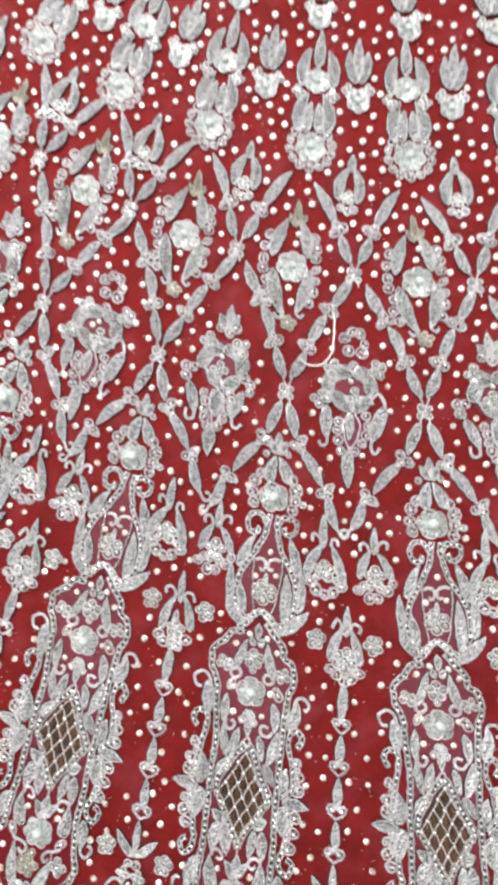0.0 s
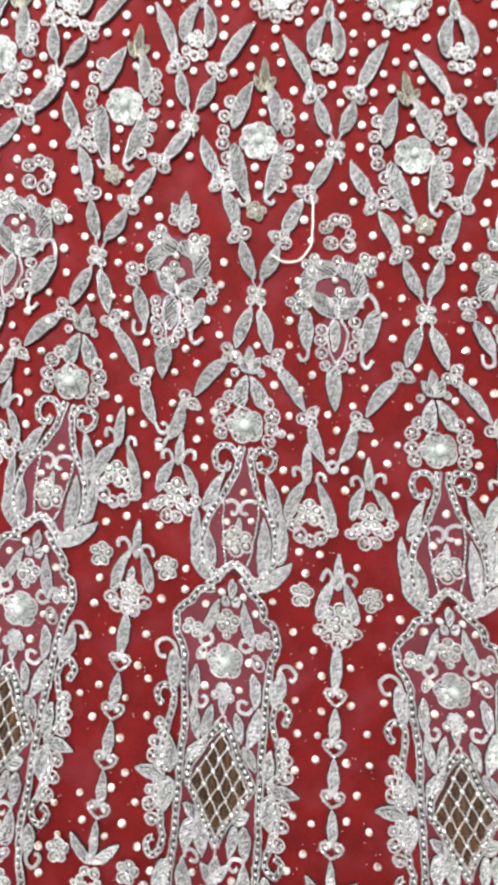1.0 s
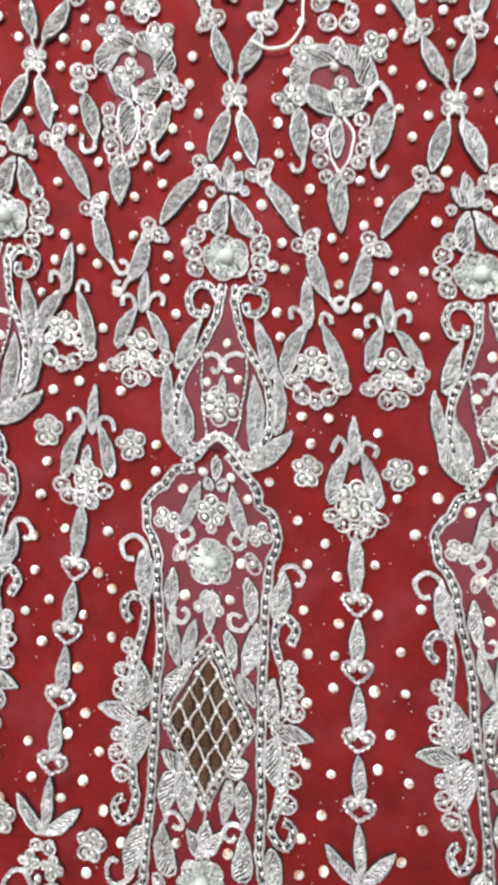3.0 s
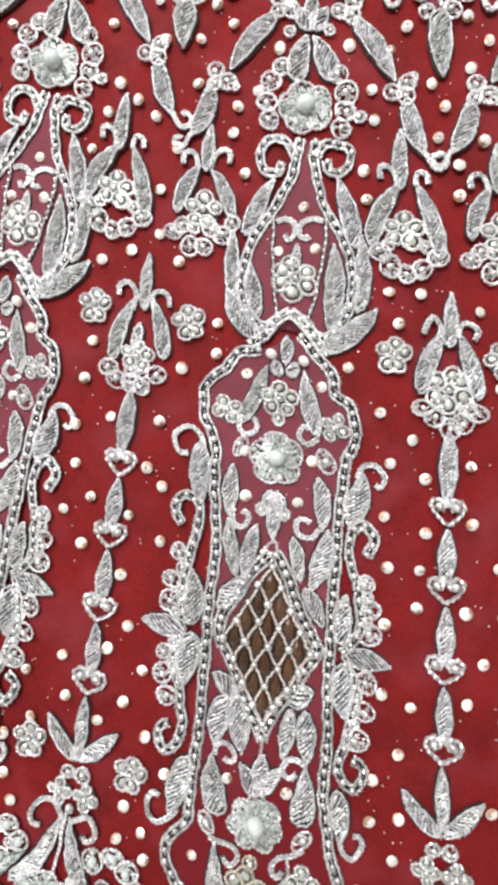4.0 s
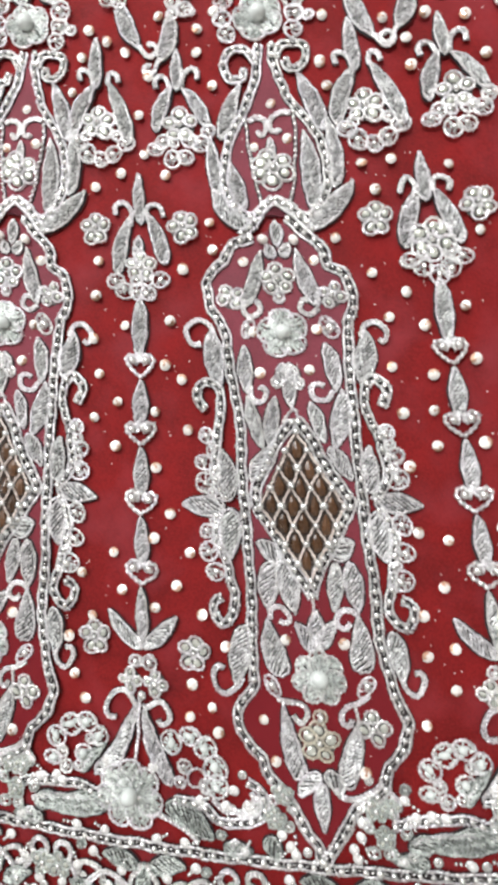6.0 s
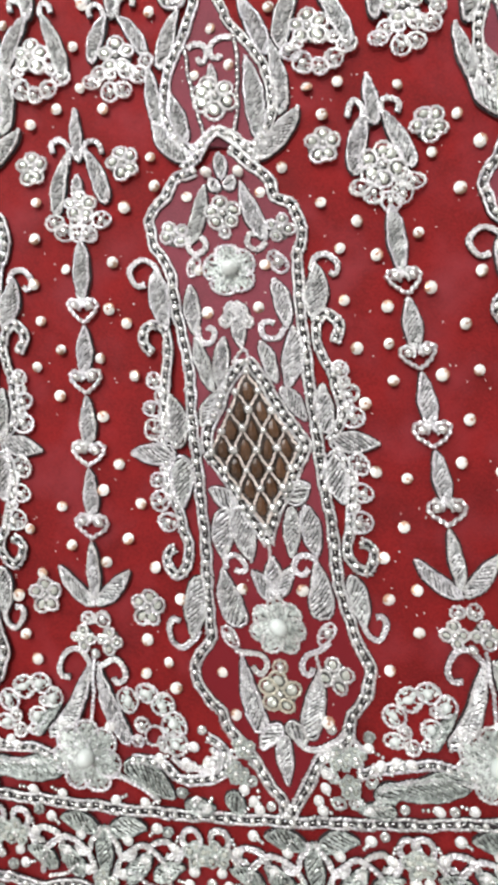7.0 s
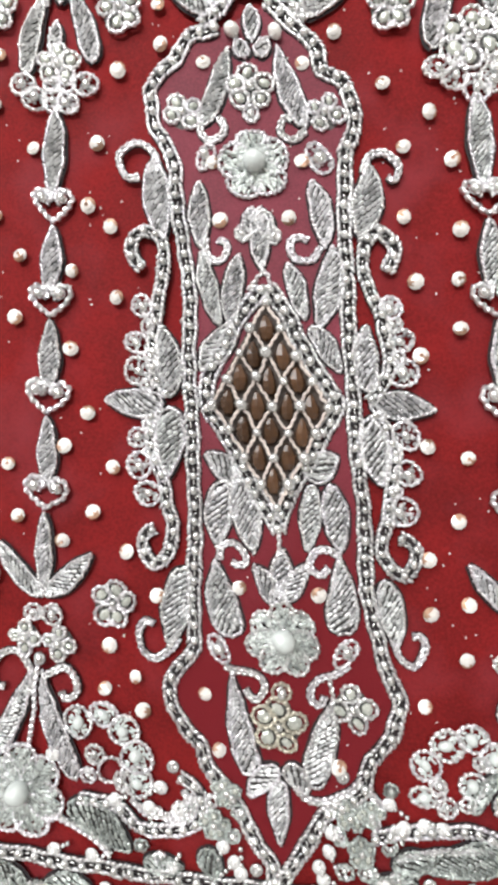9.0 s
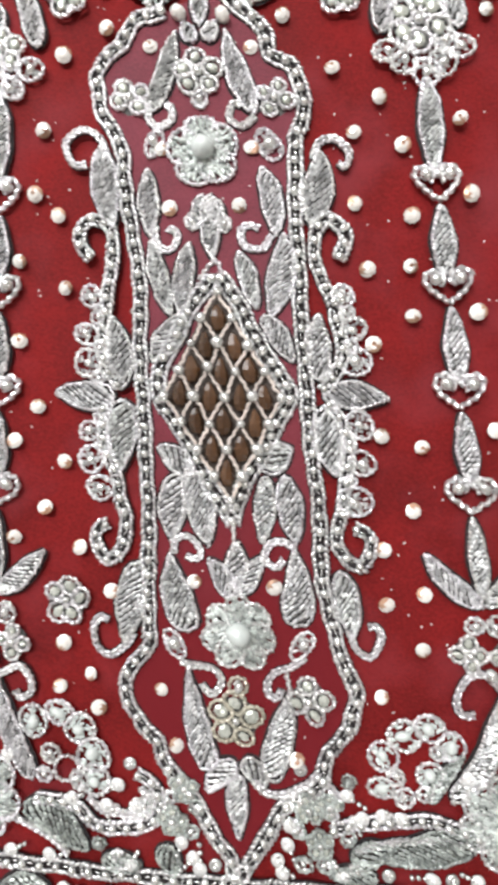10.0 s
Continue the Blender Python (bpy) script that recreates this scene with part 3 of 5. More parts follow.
# under the arch: a slender bud, a blossom, curved leaves that end in curls
leaf(panel, (-0.1, 32.8), (-0.1, 41.8), 4.0, 0, 1.0)
for c in ((-5.1, 35.4), (5.9, 34.3)):
    ball(panel, c, 1.9, "bead", CRYSTAL)
leaf(panel, (-2.0, 28.6), (-4.1, 33.5), 3.4)
leaf(panel, (1.0, 28.9), (3.9, 33.1), 3.4)
blossom(panel, (-1.0, 20.7), 6.2, 5, 1.5)
loop(panel, (-1.0, 14.7), 2.1, 1.2)
leaf(panel, (-14.0, 11.7), (-6.1, 31.3), 4.9, -0.8, 0.85)
leaf(panel, (12.0, 10.8), (6.0, 31.3), 5.2, 0.8, 0.85)
plied(panel, [(-14.0, 14.7), (-14.0, 10.7), (-12.0, 7.8), (-9.0, 9.1), (-8.0, 11.1), (-9.0, 13.1), (-10.0, 13.0)])
plied(panel, [(12.0, 9.8), (9.0, 7.6), (7.0, 8.4), (6.0, 10.3), (7.0, 13.4), (9.0, 12.6)])
blossom(panel, (-18.0, 15.3), 5.0, 4, 1.3, 0.4)
blossom(panel, (17.0, 14.2), 5.0, 4, 1.3, -0.4)
loop(panel, (-13.0, 3.7), 3.6, 1.6, oval=0.68, turn=0.95)
loop(panel, (15.0, 3.0), 4.4, 1.7, oval=0.58, turn=-0.95)
flower(panel, (-1.0, 1.7), 8.6, 5, 2.8, turn=0.08)
leaf(panel, (0.1, -9.2), (-0.9, -24.3), 4.9, 0, 0.9)
for a, b, bend in (((-1.9, -9.4), (-5.9, -16.7), 1.4), ((1.1, -10.1), (4.1, -16.9), -1.4)):
    leaf(panel, a, b, 4.2, bend, 0.7)
loop(panel, (-4.9, -15.6), 2.0, 1.2)
loop(panel, (3.1, -15.9), 2.0, 1.2)
# leaves along the rails
leaf(panel, (-14.9, -18.4), (-15.0, -2.4), 4.7, 0.5, 1.1)
leaf(panel, (15.1, -18.9), (13.0, -2.1), 5.4, -0.8, 1.1)
plied(panel, [(-13.9, -16.3), (-13.9, -20.3), (-11.9, -22.2), (-9.9, -22.0), (-8.9, -18.9), (-9.9, -17.0), (-10.9, -18.1)])
plied(panel, [(14.1, -19.0), (12.1, -22.2), (9.1, -22.4), (7.1, -20.6), (7.1, -17.6), (9.1, -16.4), (11.1, -17.3)])
leaf(panel, (-11.9, -38.2), (-14.9, -19.4), 4.5, 0.5, 1.0)
leaf(panel, (13.1, -38.1), (17.1, -18.8), 6.3, -1.0, 1.0)
leaf(panel, (-8.9, -38.9), (-5.9, -20.7), 4.7, 0.4, 1.0)
leaf(panel, (9.1, -36.4), (6.1, -22.7), 4.5, -0.4, 1.0)
leaf(panel, (-7.9, -38.8), (-16.8, -49.6), 6.0, -0.4, 0.85)
leaf(panel, (11.1, -38.3), (17.2, -49.8), 4.9, 0.4, 0.85)
# outer sides: a leaf with a curled tip, a braided curl, scalloped loops and the pointed side leaf
leaf(panel, (-24.9, -16.3), (-26.0, 4.7), 6.3, 0.5, 0.95)
leaf(panel, (24.1, -16.2), (27.0, 1.0), 6.5, -0.5, 1.0)
plied(panel, [(-25.0, 0.7), (-26.0, 4.7), (-29.0, 7.4), (-32.0, 7.2), (-35.0, 4.9), (-35.0, 1.9), (-33.0, -0.9), (-30.0, -0.7)])
plied(panel, [(25.0, -1.1), (27.0, 3.0), (30.0, 4.3), (32.0, 3.5), (34.0, 0.6), (33.0, -2.5), (31.0, -1.6)])
braid(panel, [(-30.9, -23.7), (-32.9, -20.9), (-32.9, -16.9), (-30.9, -14.7), (-28.9, -14.6), (-25.9, -16.3), (-24.9, -21.3), (-25.9, -27.3), (-26.9, -33.4), (-27.9, -38.5), (-28.9, -44.6), (-28.8, -50.6), (-25.8, -55.3)], 1.25, 0.95, 3.4)
braid(panel, [(30.1, -24.7), (31.1, -22.6), (32.1, -19.5), (30.1, -16.7), (28.1, -14.9), (25.1, -18.1), (24.1, -23.2), (25.1, -29.1), (27.1, -34.0), (28.1, -38.9), (29.1, -43.8), (29.2, -48.8), (26.2, -54.0), (24.2, -56.2)], 1.25, 0.95, 3.4)
for c, r in (((-30.9, -33.7), 3.2), ((-32.9, -42.9), 3.4), ((-32.8, -49.9), 3.4), ((30.1, -33.7), 3.0), ((32.1, -41.5), 3.6), ((32.2, -49.5), 3.6), ((-33.8, -67.0), 3.2), ((-33.8, -74.0), 3.2), ((-31.8, -80.8), 3.8), ((32.2, -64.5), 3.6), ((32.2, -73.5), 3.6), ((30.2, -82.7), 4.2)):
    loop(panel, c, r, 1.5)
for c in ((-29.9, -38.7), (-29.9, -45.7), (-30.8, -53.7), (31.1, -37.6), (31.2, -45.6), (-30.8, -63.7), (-30.8, -70.7), (29.2, -68.8), (29.2, -77.8)):
    loop(panel, c, 1.7, 1.0)
leaf(panel, (-25.8, -56.3), (-25.9, -38.3), 7.2, -0.6, 0.8)
leaf(panel, (24.2, -54.2), (24.1, -38.2), 6.0, 0.6, 0.8)
leaf(panel, (-26.8, -58.4), (-41.8, -57.6), 6.9, 0, 0.75)
leaf(panel, (24.2, -57.2), (39.2, -58.0), 6.5, 0, 0.8)
leaf(panel, (-24.8, -59.2), (-27.8, -77.5), 7.4, 0.6, 0.8)
leaf(panel, (24.2, -60.2), (26.2, -77.0), 7.2, -0.6, 0.8)
braid(panel, [(-29.8, -61.7), (-29.8, -70.7), (-27.8, -77.5), (-26.8, -84.4), (-25.7, -90.3), (-27.7, -96.5), (-30.7, -98.7), (-32.7, -96.9), (-33.7, -93.0), (-32.7, -90.9), (-30.7, -89.7)], 1.25, 0.95, 3.4)
braid(panel, [(25.2, -60.1), (28.2, -64.9), (29.2, -71.8), (28.2, -77.9), (27.3, -83.9), (25.3, -89.1), (25.3, -94.1), (28.3, -97.9), (31.3, -97.6), (33.3, -93.4), (32.3, -90.5), (30.3, -89.7)], 1.25, 0.95, 3.4)
leaf(panel, (-22.7, -99.1), (-27.7, -118.5), 7.2, -0.8, 0.85)
leaf(panel, (25.3, -100.1), (27.3, -115.9), 5.6, 0.6, 0.85)
plied(panel, [(-25.7, -116.3), (-27.7, -119.5), (-31.7, -121.8), (-34.7, -120.1), (-35.7, -116.1), (-33.7, -113.0), (-31.7, -113.8)])
plied(panel, [(27.3, -113.9), (28.3, -117.9), (31.3, -119.6), (33.3, -117.4), (34.3, -114.4), (33.3, -112.4), (31.3, -112.6)])
# the braided diamond
braid(panel, [(-0.9, -29.3), (-5.9, -35.7), (-9.9, -42.0), (-13.8, -49.3), (-15.8, -57.5), (-11.8, -65.2), (-7.8, -72.8), (-4.8, -79.6), (0.3, -88.2)], 1.6, 1.1, 3.0)
braid(panel, [(1.1, -29.1), (5.1, -35.8), (8.1, -42.5), (12.2, -50.2), (16.2, -57.9), (12.2, -65.2), (8.2, -72.5), (4.2, -78.8), (0.3, -88.2)], 1.6, 1.1, 3.0)
cord(panel, [(-0.9, -24.3), (1.1, -26.1), (1.1, -29.1)])
cord(panel, [(0.1, -24.2), (-1.9, -26.3), (-3.9, -29.5)])
cord(panel, [(0.3, -88.2), (0.3, -91.2), (0.3, -94.2)])
# leaves, curls and flowers below the diamond
leaf(panel, (-8.8, -76.9), (-16.8, -70.6), 5.6, -0.4)
leaf(panel, (-11.8, -77.2), (-14.7, -93.4), 6.7, -0.8, 0.85)
leaf(panel, (-9.8, -76.0), (-5.7, -94.7), 6.7, 0.6, 0.85)
leaf(panel, (8.2, -75.5), (16.2, -69.9), 6.7, 0.5)
leaf(panel, (9.2, -77.4), (7.3, -93.6), 4.7, 0.3, 0.9)
leaf(panel, (13.2, -77.1), (15.3, -93.9), 5.6, 0.4, 0.9)
plied(panel, [(-14.7, -96.4), (-13.7, -93.3), (-10.7, -92.1), (-8.7, -93.9), (-7.7, -96.8), (-9.7, -98.0), (-11.7, -97.2)])
plied(panel, [(15.3, -94.9), (12.3, -93.2), (9.3, -93.4), (7.3, -96.6), (8.3, -98.5), (10.3, -99.3), (12.3, -97.2)])
leaf(panel, (-11.7, -115.2), (-15.7, -96.5), 7.2, 0.8, 0.6)
leaf(panel, (14.3, -113.0), (15.3, -94.9), 7.2, -0.4, 0.6)
leaf(panel, (0.3, -105.2), (1.3, -93.1), 4.7, 0, 0.9)
leaf(panel, (-0.7, -106.3), (-5.7, -97.7), 4.9, -0.5)
leaf(panel, (1.3, -106.1), (7.3, -96.6), 4.9, 0.5)
flower(panel, (0.3, -115.2), 8.9, 7, 2.9)
loop(panel, (-15.7, -118.5), 4.4, 1.8, oval=0.6, turn=-0.85)
loop(panel, (15.3, -117.9), 4.6, 1.8, oval=0.6, turn=0.85)
plied(panel, [(-14.7, -122.4), (-12.7, -123.2), (-8.7, -123.9), (-5.7, -124.7), (-4.6, -127.6), (-6.6, -130.7), (-8.6, -129.9), (-9.6, -128.0)])
plied(panel, [(16.3, -120.8), (12.3, -123.2), (8.4, -124.5), (6.4, -126.7), (6.4, -129.7), (8.4, -130.5), (9.4, -128.4)])
leaf(panel, (-8.6, -148.9), (-12.7, -124.2), 5.6, 0.9, 0.55)
cord(panel, [(11.3, -123.3), (11.4, -129.3)])
leaf(panel, (5.4, -150.7), (11.4, -129.3), 6.3, -0.5, 0.65)
blossom(panel, (-1.6, -136.3), 7.0, 5, 1.9, mat=DULL)
loop(panel, (-0.6, -128.2), 2.6, 1.6, mat=DULL)
blossom(panel, (16.4, -130.8), 5.8, 4, 1.6, 0.2)
leaf(panel, (-2.6, -149.4), (-2.5, -165.4), 4.7, 0, 0.75)
leaf(panel, (-2.6, -146.4), (-9.6, -154.0), 5.2, -0.5)
leaf(panel, (-0.6, -146.2), (4.4, -152.8), 4.9, 0.5)
plied(panel, [(17.4, -147.8), (14.4, -151.0), (8.4, -153.5), (4.4, -153.8), (1.4, -151.1)])
# amber beads behind a lattice of beaded thread
bead_v, bead_f = globe(8, 6)
swell = 1.0 - 0.28 * bead_v[:, 2]
bead_v = np.column_stack((bead_v[:, 0] * 2.0 * swell, bead_v[:, 2] * np.abs(bead_v[:, 2]) ** 0.25 * 3.6, bead_v[:, 1] * 1.8 * swell))
TOP, DOWN_LEFT, DOWN_RIGHT = np.array((0.1, -39.2)), np.array((-3.48, -6.29)), np.array((3.52, -6.38))


def node(i, j):
    """A crossing of the lattice: i steps down to one side, j to the other."""
    return TOP + (i - 0.5) * DOWN_LEFT + (j - 0.5) * DOWN_RIGHT


g = Geo()
g.add([(*node(i, j), 0.09) for i, j in ((-0.2, -0.2), (-0.2, 4.2), (4.2, 4.2), (4.2, -0.2))], [(0, 2, 1), (0, 3, 2)])
part("backing", g, BROWN, panel, "dark brown backing cloth")
for i in range(4):
    for j in range(4):
        g = Geo()
        g.add(bead_v + np.array((*(node(i + 0.5, j + 0.5) + rng.normal(0, 0.25, 2)), 1.2)), bead_f)
        part("amber_bead", g, AMBER, panel, "faceted amber-brown glass bead", smooth=False)
for i in range(5):
    for a, b in ((node(i, 0), node(i, 4)), (node(0, i), node(4, i))):
        lattice = Geo()
        line = np.linspace(a, b, 24) + rng.normal(0, 0.12, (24, 2))
        twist(lattice, line, 0.85, 1.9, 2.0)
        part("lattice_cord", lattice, CREAM, panel, "cream beaded thread", smooth=False)
for i in range(5):
    for j in range(5):
        ball(panel, node(i, j) + rng.normal(0, 0.2, 2), 1.45 * rng.uniform(0.8, 1.2), "seed_bead", SEED, z=2.3)
# tulip head above the arch
TULIP_LEFT = [(-0.2, 106.8), (-1.2, 99.7), (-3.2, 92.5), (-6.2, 85.3), (-9.2, 80.0), (-13.2, 73.7), (-15.1, 66.6), (-17.1, 58.4), (-15.1, 50.6), (-12.1, 45.8), (-8.1, 44.1), (-4.1, 46.5), (-0.1, 49.8)]
TULIP_RIGHT = [(4.8, 106.2), (4.8, 100.2), (6.8, 92.4), (8.8, 85.5), (12.8, 79.9), (16.8, 73.2), (18.9, 66.4), (19.9, 58.4), (18.9, 51.4), (14.9, 45.0), (10.9, 42.7), (5.9, 45.3), (0.9, 49.9)]
for points in (TULIP_LEFT, TULIP_RIGHT):
    braid(panel, points, 1.3, 0.95, 3.2)
braid(panel, [(-0.1, 49.8), (-4.1, 46.5), (-8.1, 41.1), (-12.1, 37.8)], 1.3, 0.95, 3.2)
braid(panel, [(0.9, 49.9), (5.9, 46.3), (9.9, 40.6), (12.9, 37.9)], 1.3, 0.95, 3.2)
braid(panel, [(-2.2, 101.6), (-5.2, 106.4), (-9.2, 107.0), (-12.2, 104.8), (-13.2, 99.7), (-11.2, 95.9), (-7.2, 95.2), (-6.2, 98.3)], 1.1, 0.9, 3.2)
braid(panel, [(5.8, 102.3), (7.8, 106.4), (11.8, 106.8), (15.8, 105.1), (15.8, 100.1), (12.8, 96.9), (9.8, 97.6), (8.8, 100.5)], 1.1, 0.9, 3.2)
for points in ([(-7.2, 79.2), (-7.2, 70.2), (-6.1, 62.3), (-5.1, 55.4), (-4.1, 47.5)], [(9.8, 80.6), (9.9, 70.6), (8.9, 62.5), (7.9, 55.5), (5.9, 48.3)]):
    bead_edge(panel, points)
leaf(panel, (-12.1, 45.8), (-14.1, 64.6), 5.8, -0.6, 0.7)
leaf(panel, (13.9, 45.0), (12.8, 73.9), 6.2, -0.8, 0.75)
leaf(panel, (-16.2, 73.5), (-8.2, 93.1), 5.4, 0.8, 0.8)
leaf(panel, (19.8, 73.4), (12.8, 94.9), 5.8, -0.8, 0.8)
leaf(panel, (-19.1, 53.2), (-20.2, 75.1), 4.8, 0.6, 0.8)
leaf(panel, (21.9, 52.6), (21.8, 77.6), 5.4, -0.8, 0.8)
leaf(panel, (-10.1, 40.0), (-21.1, 55.1), 6.2, 1.2, 0.9)
leaf(panel, (10.9, 38.7), (27.9, 54.1), 6.7, -1.6, 0.9)
plied(panel, [(-6.2, 79.3), (-3.2, 80.5), (-0.2, 78.8), (-0.2, 74.8), (-2.2, 73.6), (-3.2, 75.5)])
plied(panel, [(8.8, 80.5), (4.8, 81.2), (1.8, 79.0), (1.8, 75.0), (3.8, 74.1), (4.8, 75.2)])
leaf(panel, (0.9, 64.9), (0.8, 71.9), 3.1, 0, 0.8)
blossom(panel, (0.9, 60.9), 7.6, 6, 1.5)
# the crowning flower with its scallops
flower(panel, (0.7, 117.9), 8.8, 5, 3.0, turn=0.3)
for c, r in (((-11.3, 125.9), 3.8), ((-12.3, 118.8), 3.8), ((-11.3, 112.9), 3.5), ((-8.3, 131.1), 3.2), ((13.7, 123.9), 3.8), ((13.7, 117.9), 3.8), ((12.7, 111.9), 3.5), ((10.7, 129.7), 3.2), ((18.7, 116.4), 2.2)):
    loop(panel, c, r, 1.4)
leaf(panel, (-3.3, 126.5), (-0.3, 141.8), 7.2, 0.8, 0.75)
leaf(panel, (8.7, 127.5), (1.7, 141.9), 6.5, -0.8, 0.75)
leaf(panel, (0.7, 143.9), (-5.4, 151.4), 5.4, -0.5)
leaf(panel, (1.7, 143.9), (5.6, 151.3), 5.4, 0.5)
leaf(panel, (0.7, 146.9), (-0.4, 156.8), 4.5, 0, 0.9)
loop(panel, (-6.3, 143.3), 2.0, 0.9)
loop(panel, (6.7, 144.4), 1.8, 0.9)


def net_between(left, right, name="net"):
    """A sheet of sheer net between two lines of braid."""
    a, b = (np.array([np.interp(np.linspace(0, 1, 60), np.linspace(0, 1, len(q)), q[:, c]) for c in range(2)]).T for q in (even(curve(p), 1.0)[0] for p in (left, right)))
    g = Geo()
    g.add(np.column_stack((np.vstack((a, b)), np.full(120, 0.06))), [q for i in range(59) for q in ((i, i + 60, i + 61), (i, i + 61, i + 1))])
    return part(name, g, NET, panel, "sheer mauve net backing")


net_between(LEFT_RAIL, RIGHT_RAIL)
net_between(TULIP_LEFT, TULIP_RIGHT)
repeat(panel, [(-0.019, 790), (-1.009, 790), (1.004, 792), (-2.01, 790)], 0.1)

# ---- teardrop sprays, hearts and small blossoms in the gaps ----


def closed_spray(root):
    """A pointed bud over two full leaves that hold a cluster of looped beads."""
    leaf(root, (-1.7, 5.2), (-1.4, 24.3), 4.8, 0.3, 0.75)
    leaf(root, (-11.1, -13.5), (-1.8, 7.2), 5.8, 1.2, 0.75)
    leaf(root, (11.5, -16.7), (3.2, 7.0), 5.4, -1.0, 0.75)
    plied(root, [(-2.7, 6.0), (-4.2, 10.8), (-7.4, 12.2), (-8.3, 11.1), (-8.0, 8.1)])
    plied(root, [(3.3, 6.0), (4.0, 10.2), (7.0, 9.7), (7.3, 6.7)])
    blossom(root, (-0.4, -8.7), 6.5, 5, 1.3)
    loop(root, (3.0, -12.1), 2.8, 0)
    for c, r in (((-7.8, -15.9), 3.4), ((-4.4, -20.4), 3.5), ((0.9, -22.5), 3.5), ((5.8, -20.7), 3.5), ((10.5, -16.8), 3.4)):
        loop(root, c, r, 1.2)
    loop(root, (7.1, -13.4), 2.0, 1.0)
    loop(root, (-5.0, -13.5), 2.2, 1.0)


def open_spray(root):
    """A pointed bud over two slim spread leaves, with looped beads between their feet."""
    leaf(root, (0.0, 6.7), (0.3, 21.7), 4.1, 0, 0.8)
    leaf(root, (-8.3, -8.4), (-2.1, 8.4), 4.8, 1.0, 0.8)
    leaf(root, (10.8, -7.9), (2.0, 7.0), 4.6, -1.0, 0.8)
    plied(root, [(-3.0, 7.3), (-4.2, 11.2), (-6.3, 11.9), (-8.2, 10.7), (-8.1, 7.7)])
    plied(root, [(2.0, 7.9), (2.8, 12.1), (5.7, 14.4), (7.8, 12.7), (7.9, 9.7)])
    blossom(root, (0.7, -7.2), 6.7, 5, 1.3)
    for c, r in (((-9.0, -15.5), 3.6), ((-6.1, -13.1), 3.1), ((-2.7, -19.7), 3.5), ((2.3, -19.0), 3.4), ((4.0, -12.8), 3.1), ((8.1, -14.3), 3.6), ((10.9, -9.9), 3.1)):
        loop(root, c, r, 1.2)
    loop(root, (-2.0, -13.6), 2.2, 1.0)


def slim_head(root):
    """The head of a chain: a slim bud, two upright leaves and looped beads."""
    leaf(root, (0.5, 2.2), (0.1, 21.1), 3.9, 0.3, 0.8)
    leaf(root, (-8.2, -16.2), (-3.7, 4.5), 5.2, 0.8, 0.75)
    leaf(root, (9.6, -12.5), (3.3, 5.6), 5.2, -0.8, 0.75)
    plied(root, [(-3.5, 1.5), (-2.9, 6.7), (-6.1, 10.2), (-9.1, 8.7), (-8.8, 5.7)])
    plied(root, [(3.5, 2.6), (3.1, 7.6), (6.0, 9.0), (8.1, 8.3), (9.4, 4.5)])
    leaf(root, (-0.6, -11.0), (-0.1, -3.0), 3.2, 0, 0.8)
    blossom(root, (0.7, -13.9), 5.8, 5, 1.2)
    for c, r in (((-9.0, -19.4), 3.4), ((-5.7, -22.9), 3.5), ((-0.7, -23.1), 3.4), ((3.4, -23.5), 3.5), ((8.1, -18.7), 3.5), ((-1.0, -19.1), 2.4), ((3.0, -18.5), 2.4)):
        loop(root, c, r, 1.2)


def broad_head(root):
    """The head of a chain: a broad bud, two spread leaves and a large blossom."""
    leaf(root, (-0.7, 2.2), (0.0, 19.3), 4.6, -0.3, 0.75)
    leaf(root, (-9.3, -13.1), (-2.5, 7.2), 5.6, 0.6, 0.7)
    leaf(root, (8.7, -13.4), (2.5, 6.3), 5.4, -0.6, 0.75)
    plied(root, [(-3.6, 5.1), (-3.4, 8.1), (-5.3, 11.0), (-7.4, 9.0), (-8.5, 5.9)])
    plied(root, [(2.4, 5.3), (3.6, 9.4), (6.6, 9.5), (8.5, 7.6), (7.4, 4.5)])
    blossom(root, (-0.2, -11.8), 7.7, 6, 1.3)
    for c, r in (((-8.5, -18.1), 3.6), ((-4.6, -21.0), 3.5), ((0.3, -23.8), 3.4), ((4.4, -21.6), 3.5), ((8.5, -18.4), 3.8), ((5.6, -16.5), 2.9), ((-3.4, -15.9), 2.6)):
        loop(root, c, r, 1.2)


for build, spots in ((closed_spray, [(-0.67, 701), (0.345, 701), (-1.66, 701), (1.34, 701)]), (open_spray, [(-0.352, 704), (0.646, 702), (-1.34, 702), (1.65, 702)])):
    spray = thing("teardrop_spray", "silver teardrop spray of two leaves round beaded loops on red cloth", "embroidery", "teardrop sprays")
    build(spray)
    repeat(spray, spots, 1.5)

